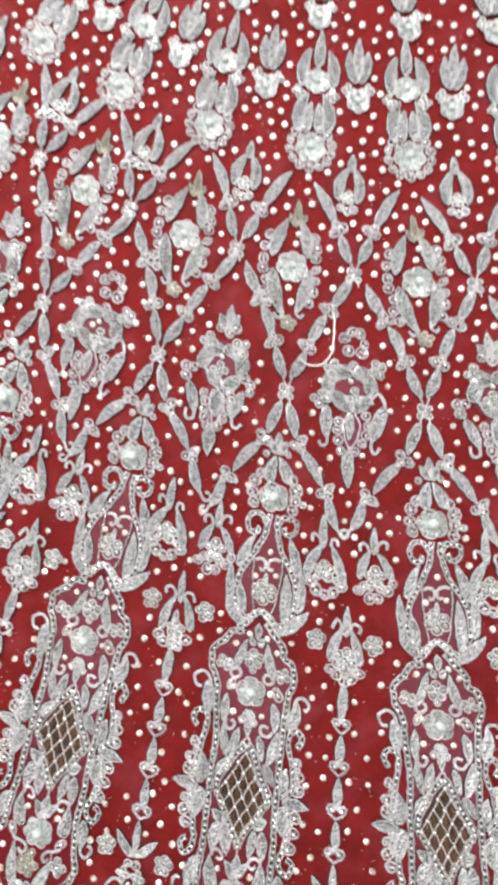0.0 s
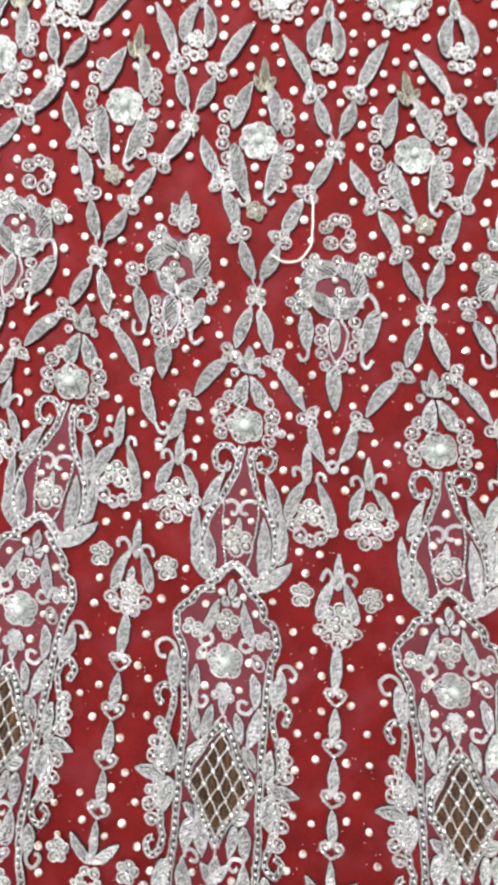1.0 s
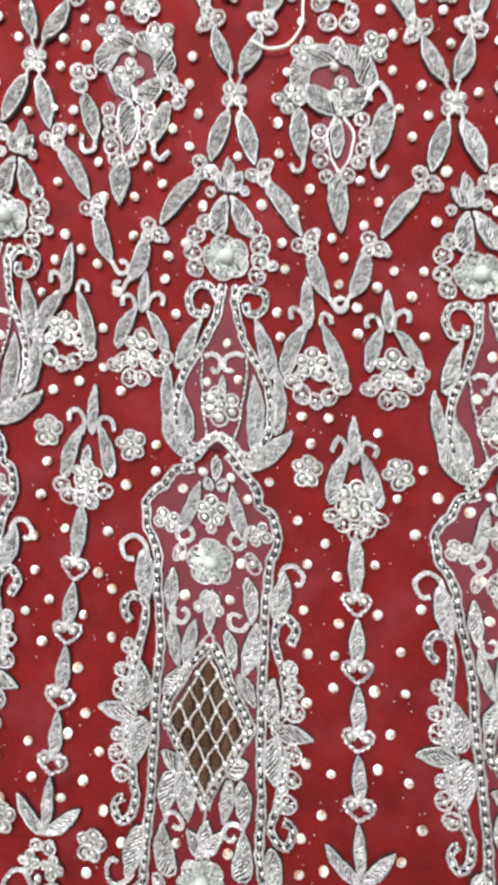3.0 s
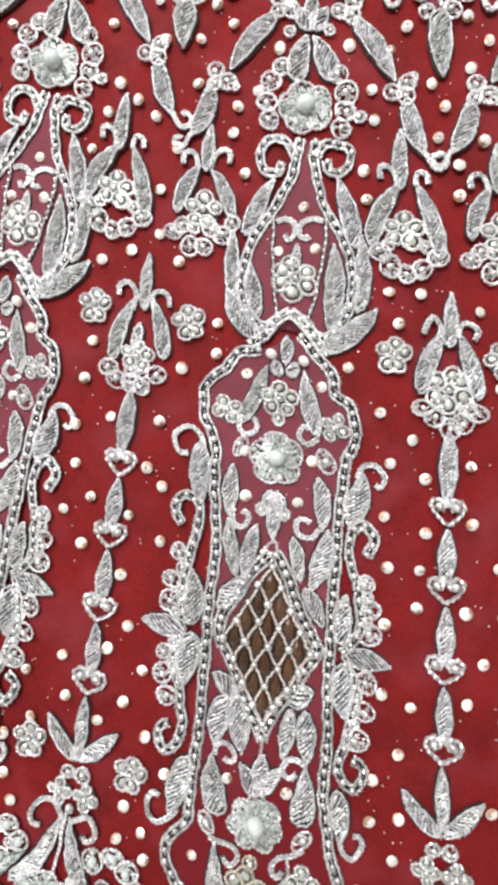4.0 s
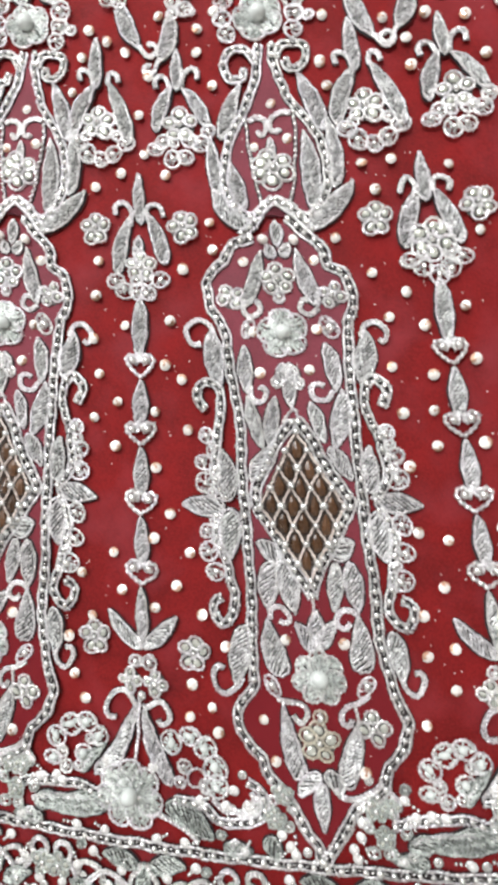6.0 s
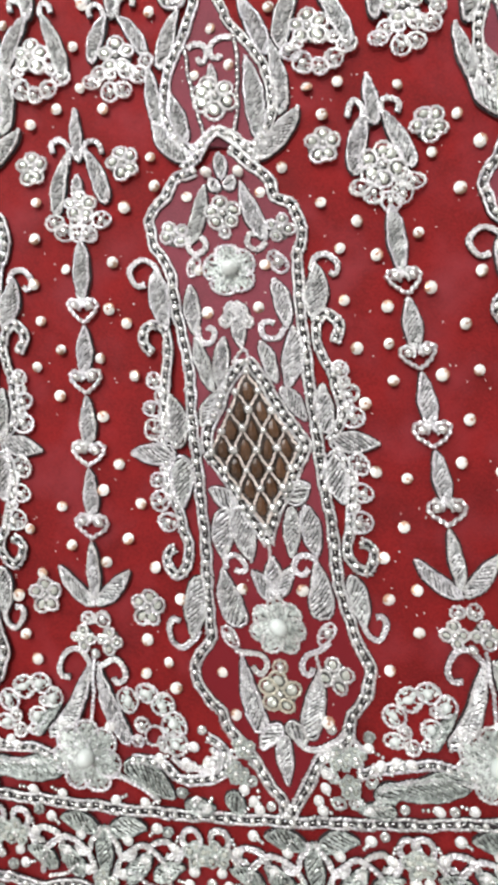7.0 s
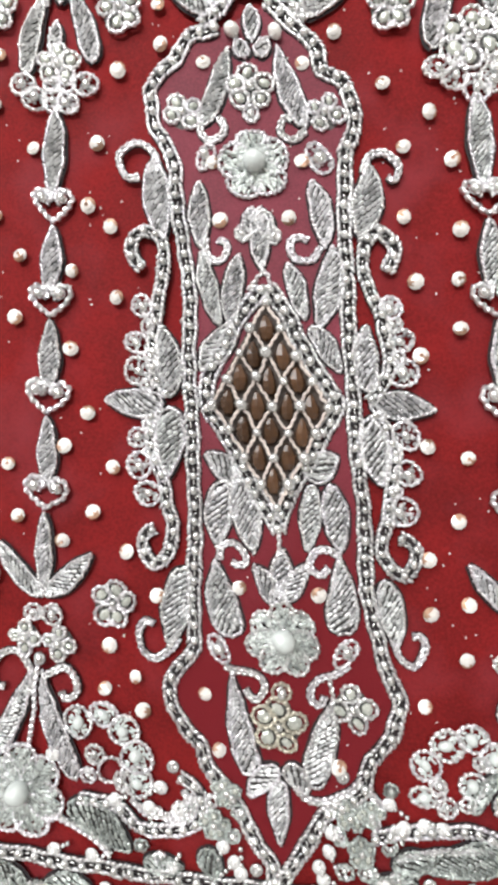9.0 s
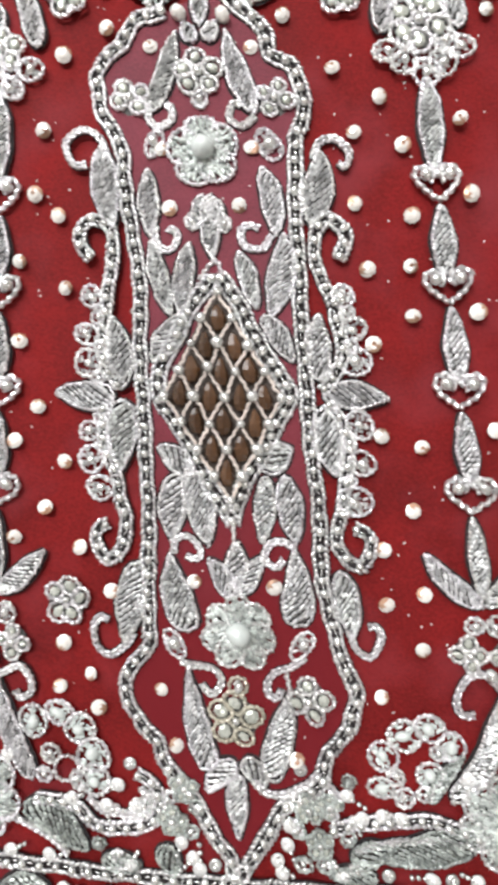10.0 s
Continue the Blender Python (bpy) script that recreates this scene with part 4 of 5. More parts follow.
for head, spots in ((slim_head, [(-0.513, 750, -0.2), (1.48, 749, -0.6)]), (broad_head, [(0.489, 748, -1.5), (-1.5, 750, 0.0)])):
    chain = thing("hanging_spray_chain", "silver spray with a chain of leaves and hearts hanging below", "embroidery", "hanging chains")
    head(chain)
    leaf(chain, (0, -47.5), (0, -24.5), 5.1, 0, 1.0)
    for k in range(4):
        y = -52.2 - 24.6 * k
        heart(chain, (0, y + 2.6), 5.5)
        if k < 3:
            leaf(chain, (0, y - 19.5), (0, y - 3.0), 4.9, 0, 0.85)
    leaf(chain, (0, -148), (0, -129), 4.2, 0, 0.9)
    for s in (-1, 1):
        leaf(chain, (s * 0.6, -150), (s * 12.4, -138.0), 4.6, s * -0.8, 0.8)
        blossom(chain, (s * 4.6, -161.5), 4.4, 4, 1.2)
        loop(chain, (s * 2.4, -154.8), 2.6, 1.3)
    ball(chain, (0, -166), 1.6, "bead", SEED)
    repeat(chain, spots, 0.1)

tuft = thing("small_blossom", "small silvery blossom of beaded loops on red cloth", "embroidery", "small blossoms")
blossom(tuft, (0, 0), 6.0, 5, 1.6, core=0.9)
repeat(tuft, [(m + s * 0.165, r) for m in (-0.515, 0.48, -1.5, 1.5) for s, r in ((-1, 750), (1, 749), (-0.9, 898), (0.9, 900)) if m != 0.48 or r < 800], 12)

# ---- the lattice of leaf garlands ----
rising = thing("leaf_garland", "silver garland of padded leaves tied with looped knots", "embroidery", "leaf garlands")
strand(rising, [((2, 8), (9, 26), -0.8), ((12, 32), (20, 50), 0.8), ((23, 56), (32.5, 74), -0.6)])
falling = thing("leaf_garland", "silver garland of padded leaves tied with looped knots", "embroidery", "leaf garlands")
strand(falling, [((2, -8), (8.5, -28), 0.8), ((13, -34), (27.5, -54), 0.8), ((31.5, -59.5), (38.5, -78), -1.2)])
scroll(falling, (40.0, -80), (43, -78.6), 0.8, 1, lead=[(38.5, -77)])
rising_left = thing("leaf_garland", "silver garland of padded leaves tied with looped knots", "embroidery", "leaf garlands")
strand(rising_left, [((-2, 8), (-9, 26), 0.8), ((-12, 32), (-20, 50), -0.8), ((-23, 56), (-32.5, 74), 0.6)])
falling_left = thing("leaf_garland", "silver garland of padded leaves tied with looped knots", "embroidery", "leaf garlands")
strand(falling_left, [((-2, -8), (-8.5, -28), -0.8), ((-13, -34), (-27.5, -54), -0.8), ((-33, -60), (-39.0, -78), 1.2)])
scroll(falling_left, (-40.5, -80.4), (-43, -79.4), 0.8, -1, lead=[(-39, -77)])
for root in (rising, falling, rising_left, falling_left):
    swing = {falling: {-1: 5.0, -2: 5.0}, falling_left: {1: -6.0, 2: -6.0}}.get(root, {})
    repeat(root, [(k, 607, swing.get(k, 0.0)) for k in (0, -1, 1, -2, 2)], 0.5)
tie = thing("garland_knot", "silver knot of looped cord where garlands cross", "embroidery", "garland knots")
blossom(tie, (0, -1), 5.4, 4, 0.9, 0.78)
cord(tie, [(-3, 8), (0, 1), (3, -8)])
cord(tie, [(3, 8), (0, 1), (-3, -8)])
repeat(tie, [(k, 607) for k in (0, -1, 1, -2, 2)] + [(k, 529) for k in (-0.55, 0.47, -1.57, 1.45, 2.45, -2.55)], 3)
upper = thing("leaf_garland", "silver garland of padded leaves tied with looped knots", "embroidery", "leaf garlands")
strand(upper, [((3, 7), (8.5, 24), -0.8), ((12, 30), (25, 54), 1.0)])
upper_left = thing("leaf_garland", "silver garland of padded leaves tied with looped knots", "embroidery", "leaf garlands")
strand(upper_left, [((-3, 7), (-8.5, 24), 0.8), ((-12, 30), (-25, 54), -1.0)])
for root in (upper, upper_left):
    repeat(root, [(k, 529) for k in (-0.55, 0.47, -1.57, 1.45, 2.45, -2.55)], 0.8)

# ---- almond medallions on the spokes ----
medal = thing("almond_medallion", "almond-shaped silver medallion with scalloped leaves round a pearl flower", "embroidery", "medallions")
flower(medal, (0.3, -1.6), 9.4, 7, 2.5)
leaf(medal, (-12.7, 3.3), (-4.9, 26.9), 7.0, 1.2, 0.9)
leaf(medal, (9.3, 5.2), (3.1, 26.7), 6.6, -1.2, 0.9)
leaf(medal, (-11.7, -4.6), (-3.4, -31.9), 7.8, -1.2, 0.8)
leaf(medal, (11.3, -2.6), (5.5, -30.1), 7.4, 1.2, 0.8)
for c in ((-14.8, 16.1), (-17.8, 8.8), (-17.7, 0.8), (-17.7, -5.2), (-14.6, -11.9), (-15.6, -19.0), (-12.5, -25.7), (12.2, 17.5), (14.2, 11.6), (14.3, 5.6), (15.3, -1.3), (15.4, -8.3), (14.4, -15.3), (12.5, -22.5)):
    loop(medal, c, 3.2, 1.2)
plied(medal, [(-3.5, -26.9), (-2.4, -31.8), (-5.4, -34.1), (-7.5, -31.3)])
plied(medal, [(5.5, -26.1), (5.5, -30.1), (8.6, -31.9), (10.5, -29.7)])
blossom(medal, (1.6, -36.5), 4.8, 5, 1.2, mat=DULL)
leaf(medal, (1.1, 24.5), (-0.0, 39.4), 4.4, 0, 0.9, mat=DULL)
leaf(medal, (0.1, 23.4), (-4.0, 30.0), 3.4, 0, 0.9, mat=DULL)
leaf(medal, (2.1, 24.6), (6.0, 30.9), 3.4, 0, 0.9, mat=DULL)
ball(medal, (2.1, 18.6), 1.8, "crystal", CRYSTAL)
repeat(medal, [(-0.06, 530), (-1.03, 530), (0.99, 528), (-2.03, 530), (-3.03, 532)], 1.2)

# ---- wreath motifs between the spokes ----
def net_patch(root, c, rx, ry):
    """A small oval of sheer net under a motif."""
    t = np.arange(24) * 2 * math.pi / 24
    g = Geo()
    g.add(np.vstack(((c[0], c[1], 0.07), np.column_stack((c[0] + rx * np.cos(t), c[1] + ry * np.sin(t), np.full(24, 0.06))))), [(0, 1 + i, 1 + (i + 1) % 24) for i in range(24)])
    part("net", g, NET, root, "sheer mauve net backing")


def leafy_wreath(root):
    """A wreath under a crown of three leaves."""
    leaf(root, (-1.6, 28.5), (-7.2, 36.7), 6.0, -0.4)
    leaf(root, (0.5, 27.8), (4.8, 38.5), 6.0, 0.4)
    leaf(root, (-0.6, 28.7), (-0.6, 43.7), 5.0, 0, 0.9)
    for c, r in (((-4.6, 29.1), 3.4), ((0.6, 26.8), 3.1), ((4.3, 30.4), 3.4), ((-22.9, 1.3), 3.4), ((-21.5, -4.5), 3.4), ((-17.9, 1.1), 2.9), ((14.3, 1.8), 3.4), ((18.6, -1.6), 3.4), ((18.9, -6.5), 2.6), ((-8.9, -12.6), 3.1), ((-7.5, -17.4), 3.0), ((-7.2, -22.4), 3.0), ((-5.9, -27.2), 3.0), ((-3.5, -31.9), 3.0), ((7.0, -9.3), 3.1), ((8.4, -14.1), 3.0), ((7.8, -20.2), 3.0), ((5.1, -25.6), 3.0), ((2.4, -31.0), 3.0)):
        loop(root, c, r, 1.1)
    blossom(root, (-11.0, 19.1), 6.2, 4, 1.3)
    blossom(root, (9.1, 19.1), 6.2, 4, 1.3, 0.6)
    band(root, [(-10.9, 2.1), (-12.2, 6.9), (-8.6, 13.5), (-0.8, 16.6)], 7.6)
    band(root, [(10.2, 3.2), (11.8, 9.5), (7.4, 14.8), (-0.8, 17.6)], 7.6)
    leaf(root, (1.8, -7.0), (-9.9, 2.3), 6.2, 0.5)
    leaf(root, (1.9, -8.0), (12.3, 2.5), 7.9, -0.5)
    blossom(root, (-1.9, 3.4), 5.8, 4, 1.2)
    ball(root, (-1.4, 11.5), 1.8, "crystal", CRYSTAL)
    leaf(root, (-19.3, -8.1), (-12.0, -26.1), 6.0, 0.5, 0.9)
    leaf(root, (14.9, -7.1), (10.1, -24.9), 6.5, -0.6, 0.9)
    plied(root, [(-12.2, -23.1), (-12.8, -29.2), (-15.7, -30.7), (-17.8, -29.0), (-18.2, -24.0)])
    plied(root, [(11.0, -22.7), (11.3, -27.7), (14.4, -29.3), (17.2, -25.8)])
    leaf(root, (-1.1, -8.5), (0.0, -25.4), 8.2, 0, 0.9)
    cord(root, [(-4.0, -10.9), (-4.4, -19.0), (-2.0, -25.6), (-0.6, -31.5)])
    cord(root, [(3.0, -9.9), (4.6, -17.7), (3.0, -24.9), (1.4, -31.2)])
    leaf(root, (-1.5, -32.6), (-0.3, -49.5), 7.2, 0, 0.75)
    net_patch(root, (-1.4, 6.5), 11.5, 15.0)
    net_patch(root, (-1.4, -18.5), 8.5, 13.0)


def looped_wreath(root):
    """A wreath under a crown of open loops."""
    for c, r in (((-5.6, 31.5), 3.6), ((-1.4, 35.6), 3.6), ((3.5, 34.7), 3.6), ((6.1, 28.7), 2.9), ((4.8, 23.7), 3.8), ((-3.2, 23.6), 4.3), ((-8.0, -19.6), 3.1), ((-8.3, -24.6), 3.1), ((-7.7, -30.6), 3.1), ((-6.1, -36.6), 3.1), ((8.3, -14.4), 3.2), ((9.9, -20.4), 3.2), ((8.5, -26.4), 3.2), ((6.2, -31.4), 3.0), ((1.9, -36.5), 3.1)):
        loop(root, c, r, 1.0)
    blossom(root, (-11.9, 12.4), 5.8, 4, 1.3)
    blossom(root, (14.1, 13.8), 5.8, 4, 1.3, 0.4)
    blossom(root, (-19.1, -6.7), 6.2, 4, 1.3)
    loop(root, (0.2, 14.6), 3.4, 1.4)
    band(root, [(-13.9, -3.7), (-14.5, 3.4), (-10.1, 9.4), (0.0, 11.6)], 7.6)
    band(root, [(11.1, -2.3), (10.5, 3.7), (6.9, 9.7), (0.0, 11.6)], 7.6)
    leaf(root, (0.4, -12.5), (-14.8, -1.7), 8.9, -0.6, 0.85)
    leaf(root, (0.4, -12.5), (12.1, -2.3), 7.4, 0.5, 0.85)
    blossom(root, (1.0, -3.4), 5.5, 3, 1.2)
    ball(root, (-1.4, 5.5), 1.8, "crystal", CRYSTAL)
    plied(root, [(11.8, -7.3), (12.0, -3.3), (15.2, -0.2), (18.0, -3.2), (19.7, -8.2)])
    leaf(root, (19.7, -8.2), (12.2, -30.3), 7.7, -0.8, 0.9)
    leaf(root, (-15.4, -10.7), (-14.7, -30.7), 6.7, -0.3, 0.9)
    plied(root, [(-14.6, -28.7), (-14.9, -33.7), (-18.0, -34.8), (-19.8, -31.8)])
    plied(root, [(12.4, -28.3), (12.0, -34.4), (14.8, -36.3), (17.1, -32.3)])
    leaf(root, (-0.7, -14.5), (-1.7, -29.5), 4.8, 0, 0.9)
    cord(root, [(-1.6, -13.5), (-5.1, -20.6), (-3.7, -29.6), (-1.1, -35.5)])
    cord(root, [(1.4, -13.5), (5.0, -19.4), (3.4, -28.5), (-1.1, -35.5)])
    leaf(root, (-2.1, -36.6), (-1.6, -58.6), 7.4, 0, 0.75)
    net_patch(root, (-1.4, 0.5), 11.5, 15.0)
    net_patch(root, (-1.4, -24.5), 8.5, 13.0)


for build, words, spots in ((leafy_wreath, "three leaves", [(-0.495, 608), (1.5, 602), (-2.5, 606)]), (looped_wreath, "open loops", [(0.486, 600), (-1.5, 608)])):
    wreath = thing("wreath_motif", "silver wreath with a crown of " + words + " and pointed tail", "embroidery", "wreath motifs")
    build(wreath)
    repeat(wreath, spots, 1.0)

# ---- round pendants, buds and stems towards the waist ----
pendant = thing("round_pendant", "round silver flower pendant under a stem of paired leaves", "embroidery", "round pendants")
flower(pendant, (0, 0), 9.4, 7, 2.6)
for k in range(13):
    a = math.pi * (0.62 + 1.76 * k / 12)
    loop(pendant, (13.2 * math.cos(a), 12.6 * math.sin(a)), 2.9, 1.4)
for s in (-1, 1):
    leaf(pendant, (s * 8.6, 9), (s * 4.6, 34), 7.5, s * -2.6, 0.9)
    leaf(pendant, (s * 2.6, 11), (s * 2.2, 28), 5.7, s * -1.0, 0.9)
    leaf(pendant, (s * 9.0, 38), (s * 5.6, 62), 7.0, s * -2.2, 0.9)
    blossom(pendant, (s * 10.5, 34), 4.2, 4, 1.2)
flower(pendant, (0, 42), 7.6, 6, 2.2)
leaf(pendant, (0, 51), (0, 74), 6.1)
repeat(pendant, [(0, 456), (-1.06, 461), (0.97, 452), (-2.1, 463), (2.0, 455), (-3.12, 466)], 1.5)
bud = thing("bud_spray", "small silver bud of two leaves holding a crystal", "embroidery", "bud sprays")
for s in (-1, 1):
    leaf(bud, (s * 5.4, -8), (s * 1.4, 13), 6.1, s * -2.6, 0.8)
    loop(bud, (s * 4.0, -12.5), 2.4, 1.2)
loop(bud, (0, -14), 2.4, 1.2)
leaf(bud, (0, 11), (0, 21), 4.7)
blossom(bud, (0, -6), 4.6, 5, 1.3)
repeat(bud, [(-0.59, 483), (0.40, 477), (-1.6, 488), (1.38, 472), (2.4, 470), (-2.6, 488), (-3.6, 490)], 3)
stem = thing("bud_spray", "small silver bud of two leaves holding beaded loops", "embroidery", "bud sprays")
for s in (-1, 1):
    leaf(stem, (s * 1.2, 0), (s * 5.4, 20), 6.3, s * -1.4, 0.9)
    blossom(stem, (s * 5.6, -5), 4.4, 4, 1.2)
leaf(stem, (0, 4), (0, 28), 5.7)
flower(stem, (0, -12), 7.0, 6, 2.2)
repeat(stem, [(-0.55, 414), (0.45, 410), (-1.58, 416), (1.45, 408), (2.45, 405), (-0.05, 362), (1.0, 360), (-1.1, 366), (2.0, 360), (-2.1, 372), (-2.6, 420), (-3.12, 378), (-3.62, 424)], 3)

# ---- border along the hem ----
rosette = thing("border_rosette", "large silver border flower with pearl, bead fans and curling stems", "embroidery", "border rosettes")
flower(rosette, (0.1, -0.7), 11.8, 7, 3.0)
leaf(rosette, (-12.4, 4.3), (1.8, 29.6), 5.0, -2.6, 0.7)
leaf(rosette, (14.8, 4.6), (4.8, 30.1), 5.0, 1.6, 0.7)
cord(rosette, [(1.3, 9.5), (2.9, 15.7), (3.1, 25.8), (3.6, 32.9)])
plied(rosette, [(2.3, 23.7), (1.8, 29.6), (-1.5, 34.1), (-5.5, 33.5), (-8.2, 29.1), (-7.9, 25.1), (-4.8, 24.6)])
plied(rosette, [(5.9, 29.3), (10.7, 32.0), (14.0, 29.5), (14.3, 25.5), (11.3, 24.1), (10.2, 25.9)])
for c, r in (((-27.3, 15.1), 3.9), ((-21.6, 20.0), 3.9), ((-15.7, 21.9), 3.9), ((-11.4, 17.5), 3.9), ((-28.8, 7.8), 3.4), ((-16.9, 10.7), 3.6), ((14.8, 18.6), 3.9), ((21.6, 21.7), 3.9), ((26.9, 18.5), 4.1), ((30.4, 12.0), 4.1), ((30.9, 6.1), 3.9)):
    loop(rosette, c, r, 1.7, bead_mat=PEARL)
for c, r in (((-23.6, 5.6), 2.4), ((-18.6, 6.4), 2.2), ((19.4, 11.3), 2.6), ((17.8, 6.0), 2.2), ((26.9, 5.4), 2.4), ((-25.0, 10.4), 2.0), ((-14.3, 16.1), 2.0)):
    loop(rosette, c, r, 1.1)
loop(rosette, (23.7, 7.9), 4.2, 0, oval=0.8, turn=0.7)
leaf(rosette, (-7.7, -4.0), (-31.6, -8.7), 8.0, 0.8, 0.8, mat=GREY)
leaf(rosette, (13.3, -1.7), (29.2, -11.3), 8.0, 0.8, 0.85, mat=GREY)
leaf(rosette, (-17.4, 4.6), (-9.2, 14.9), 3.4, 0.6, mat=GREY)
braid(rosette, [(-41.2, -2.1), (-30.2, -0.4), (-20.1, 0.1), (-12.9, -1.8), (-7.7, -4.0)], 1.3, 0.95, 3.2)
braid(rosette, [(16.2, -0.2), (25.3, -0.8), (31.7, -4.8), (38.8, -4.8), (45.6, -1.7), (47.2, 3.6), (44.9, 7.2), (41.8, 8.8)], 1.3, 0.95, 3.2)
plied(rosette, [(29.2, 1.8), (34.5, -1.4), (40.4, -0.5), (43.2, 3.0), (42.0, 5.8)])
plied(rosette, [(-36.7, -7.5), (-28.8, -5.2), (-19.8, -4.8), (-11.6, -5.6)])
plied(rosette, [(8.5, -5.4), (14.7, -7.5), (20.0, -9.7), (24.2, -13.0)])
for s in (-1, 1):
    for p, q in (((9, 4), (8.6, 9.4)), ((33, 3), (36.6, 6)), ((35, -3.4), (33.8, 0.4)), ((42, -10), (40, -13.4)), ((50.6, -11), (52.4, -6)), ((52.4, -13), (55.4, -9.6)), ((24, -13.4), (19.4, -14)), ((28, 2), (25, 0.6)), ((13, -12.4), (9.4, -14))):
        stalk(rosette, (s * p[0], p[1]), (s * q[0], q[1]))
    for u, v in ((37, -11.8), (36, -0.6), (41.2, 1.6), (50.2, -1.0), (49.8, 4.6)):
        loop(rosette, (s * u, v), 1.5, 0.9)
    leaf(rosette, (s * 33, -13.6), (s * 43, -13.2), 4.7, mat=GREY)
repeat(rosette, [(-0.557, 949.5), (0.455, 948.5), (-1.55, 950), (1.46, 949)], 0.3)

# the braided line under the panels, with sequins on short stalks
line = thing("border_braid", "long double silver braid with beads along the hem", "embroidery")
points = []
for i in range(41):
    k = -2.6 + 5.2 * i / 40
    a = radians(STEP * k)
    d = 966.5 + DRIFT * k
    points.append((APEX_X + d * math.sin(a), APEX_Y - d * math.cos(a) + SHEAR * (APEX_X + d * math.sin(a))))
braid(line, points, 1.4, 0.95, 3.8)
made.append(line)

vine = thing("border_vine", "dense silver vine of scrolls, leaves and sequins along the hem", "embroidery", "border vines")
for s in (-1, 1):
    leaf(vine, (s * 2.5, -6.5), (s * 15, -3.6), 5.9, s * 1.2, 0.8, mat=GREY)
    scroll(vine, (s * 4.5, -10.5), (s * 8.0, -11.5), 0.6, s, lead=[(s * 0.6, -5)])
    scroll(vine, (s * 21.0, -7.5), (s * 21.5, -10.5), 0.6, -s, lead=[(s * 14, -17), (s * 16, -9.5)])
    leaf(vine, (s * 17, -20), (s * 27, -14.5), 5.2, s * 1.0, 0.8, mat=GREY)
    scroll(vine, (s * 27, -8), (s * 30, -5.4), 0.9, -s, lead=[(s * 24, -14)])
    plied(vine, [(s * 2, -24), (s * 6, -14), (s * 13, -9.5), (s * 20, -14), (s * 22, -22)])
    leaf(vine, (s * 8, -22), (s * 16, -12.5), 5.4, s * 0.8, 0.8, mat=GREY)
    braid(vine, [(s * 0.4, -27), (s * 12, -24.6), (s * 24, -27), (s * 34, -25)], 1.2, 0.75, 2.6)
    cord(vine, [(s * 2, -21), (s * 9, -18.6), (s * 14, -21.4), (s * 20, -23)])
    for p, q in (((6, -4), (8, -8)), ((16, -5.6), (18.4, -3.6)), ((25, -5), (24, -9)), ((11, -15.5), (13.4, -14)), ((25, -19), (28.4, -20)), ((4.6, -16), (6.2, -19.4)), ((31, -12), (30, -15.6))):
        stalk(vine, (s * p[0], p[1]), (s * q[0], q[1]))
    blossom(vine, (s * 31, -10), 4.4, 5, 1.2, mat=GREY)
    loop(vine, (s * 21.6, -17.4), 2.0, 1.0, mat=GREY)
leaf(vine, (0, -19), (0, -5), 5.2, mat=GREY)
blossom(vine, (0, -22), 4.4, 5, 1.2, mat=GREY)
repeat(vine, [(k, 968) for k in (0, -0.52, 0.48, -1.04, 0.98, -1.56, 1.48)], 0.4)
foot = thing("panel_foot_spray", "silver bead clusters beside the pointed foot of a panel", "embroidery", "foot sprays")
for c, r, petals in (((-12.9, 22.5), 3.6, 5), ((-15.9, 14.2), 3.7, 5), ((17.1, 19.0), 3.7, 5), ((19.2, 11.2), 3.6, 5), ((22.1, 20.5), 3.2, 4)):
    blossom(foot, c, r, petals, 1.0, mat=GREY, core=0.9)
for c in ((-9.9, 17.7), (-11.8, 11.6), (-18.9, 18.0), (-22.9, 16.6), (15.2, 5.9), (20.2, 6.3), (26.2, 12.8), (14.2, 13.8)):
    loop(foot, c, 2.0, 1.0, mat=GREY)
leaf(foot, (-18.8, 8.0), (-16.8, 0.2), 5.6, 0.3, 0.8, mat=GREY)
leaf(foot, (27.2, 6.9), (36.2, 11.7), 5.6, 0.3, 0.8, mat=GREY)
plied(foot, [(-31.9, 16.9), (-27.9, 14.2), (-23.9, 14.5), (-20.9, 17.8), (-21.9, 20.7)])
plied(foot, [(21.1, 26.4), (24.1, 22.6), (23.1, 19.6)])
for a, b in (((-9.8, 8.7), (-9.8, 2.7)), ((12.1, 16.6), (12.2, 14.6)), ((9.2, 7.4), (10.2, 3.5)), ((23.1, 16.6), (29.1, 17.1)), ((-29.9, 15.0), (-24.9, 16.5)), ((32.2, 15.3), (34.1, 18.5))):
    stalk(foot, a, b)
repeat(foot, [(-0.04, 966), (-1.04, 966), (0.97, 966)], 0.5)

thread = thing("loose_thread", "loose white thread end curling over the garland", "thread")
g = Geo()
tube(g, curve([(26.0, 232), (27.4, 220), (26.8, 208), (21.5, 200.5), (14, 199.4), (8, 202)]), 2.0, 0.55, 8)
part("strand", g, COTTON, thread).data.transform(Matrix(((1, 0, 0, 0), (SHEAR, 1, 0, 0), (0, 0, 1, 0), (0, 0, 0, 1))))

# ---- crystals sewn between the motifs ----
bpy.context.view_layer.update()
taken = set()
for root in made:
    for o in root.children_recursive:
        if o.type == "MESH" and o.name.split(".")[0] != "net":
            co = np.empty(len(o.data.vertices) * 3, np.float32)
            o.data.vertices.foreach_get("co", co)
            m = np.array(o.matrix_world)
            w = (co.reshape(-1, 3) @ m[:3, :3].T + m[:3, 3]) / MM
            taken.update(map(tuple, np.unique(np.round(w[:, :2]).astype(int), axis=0).tolist()))


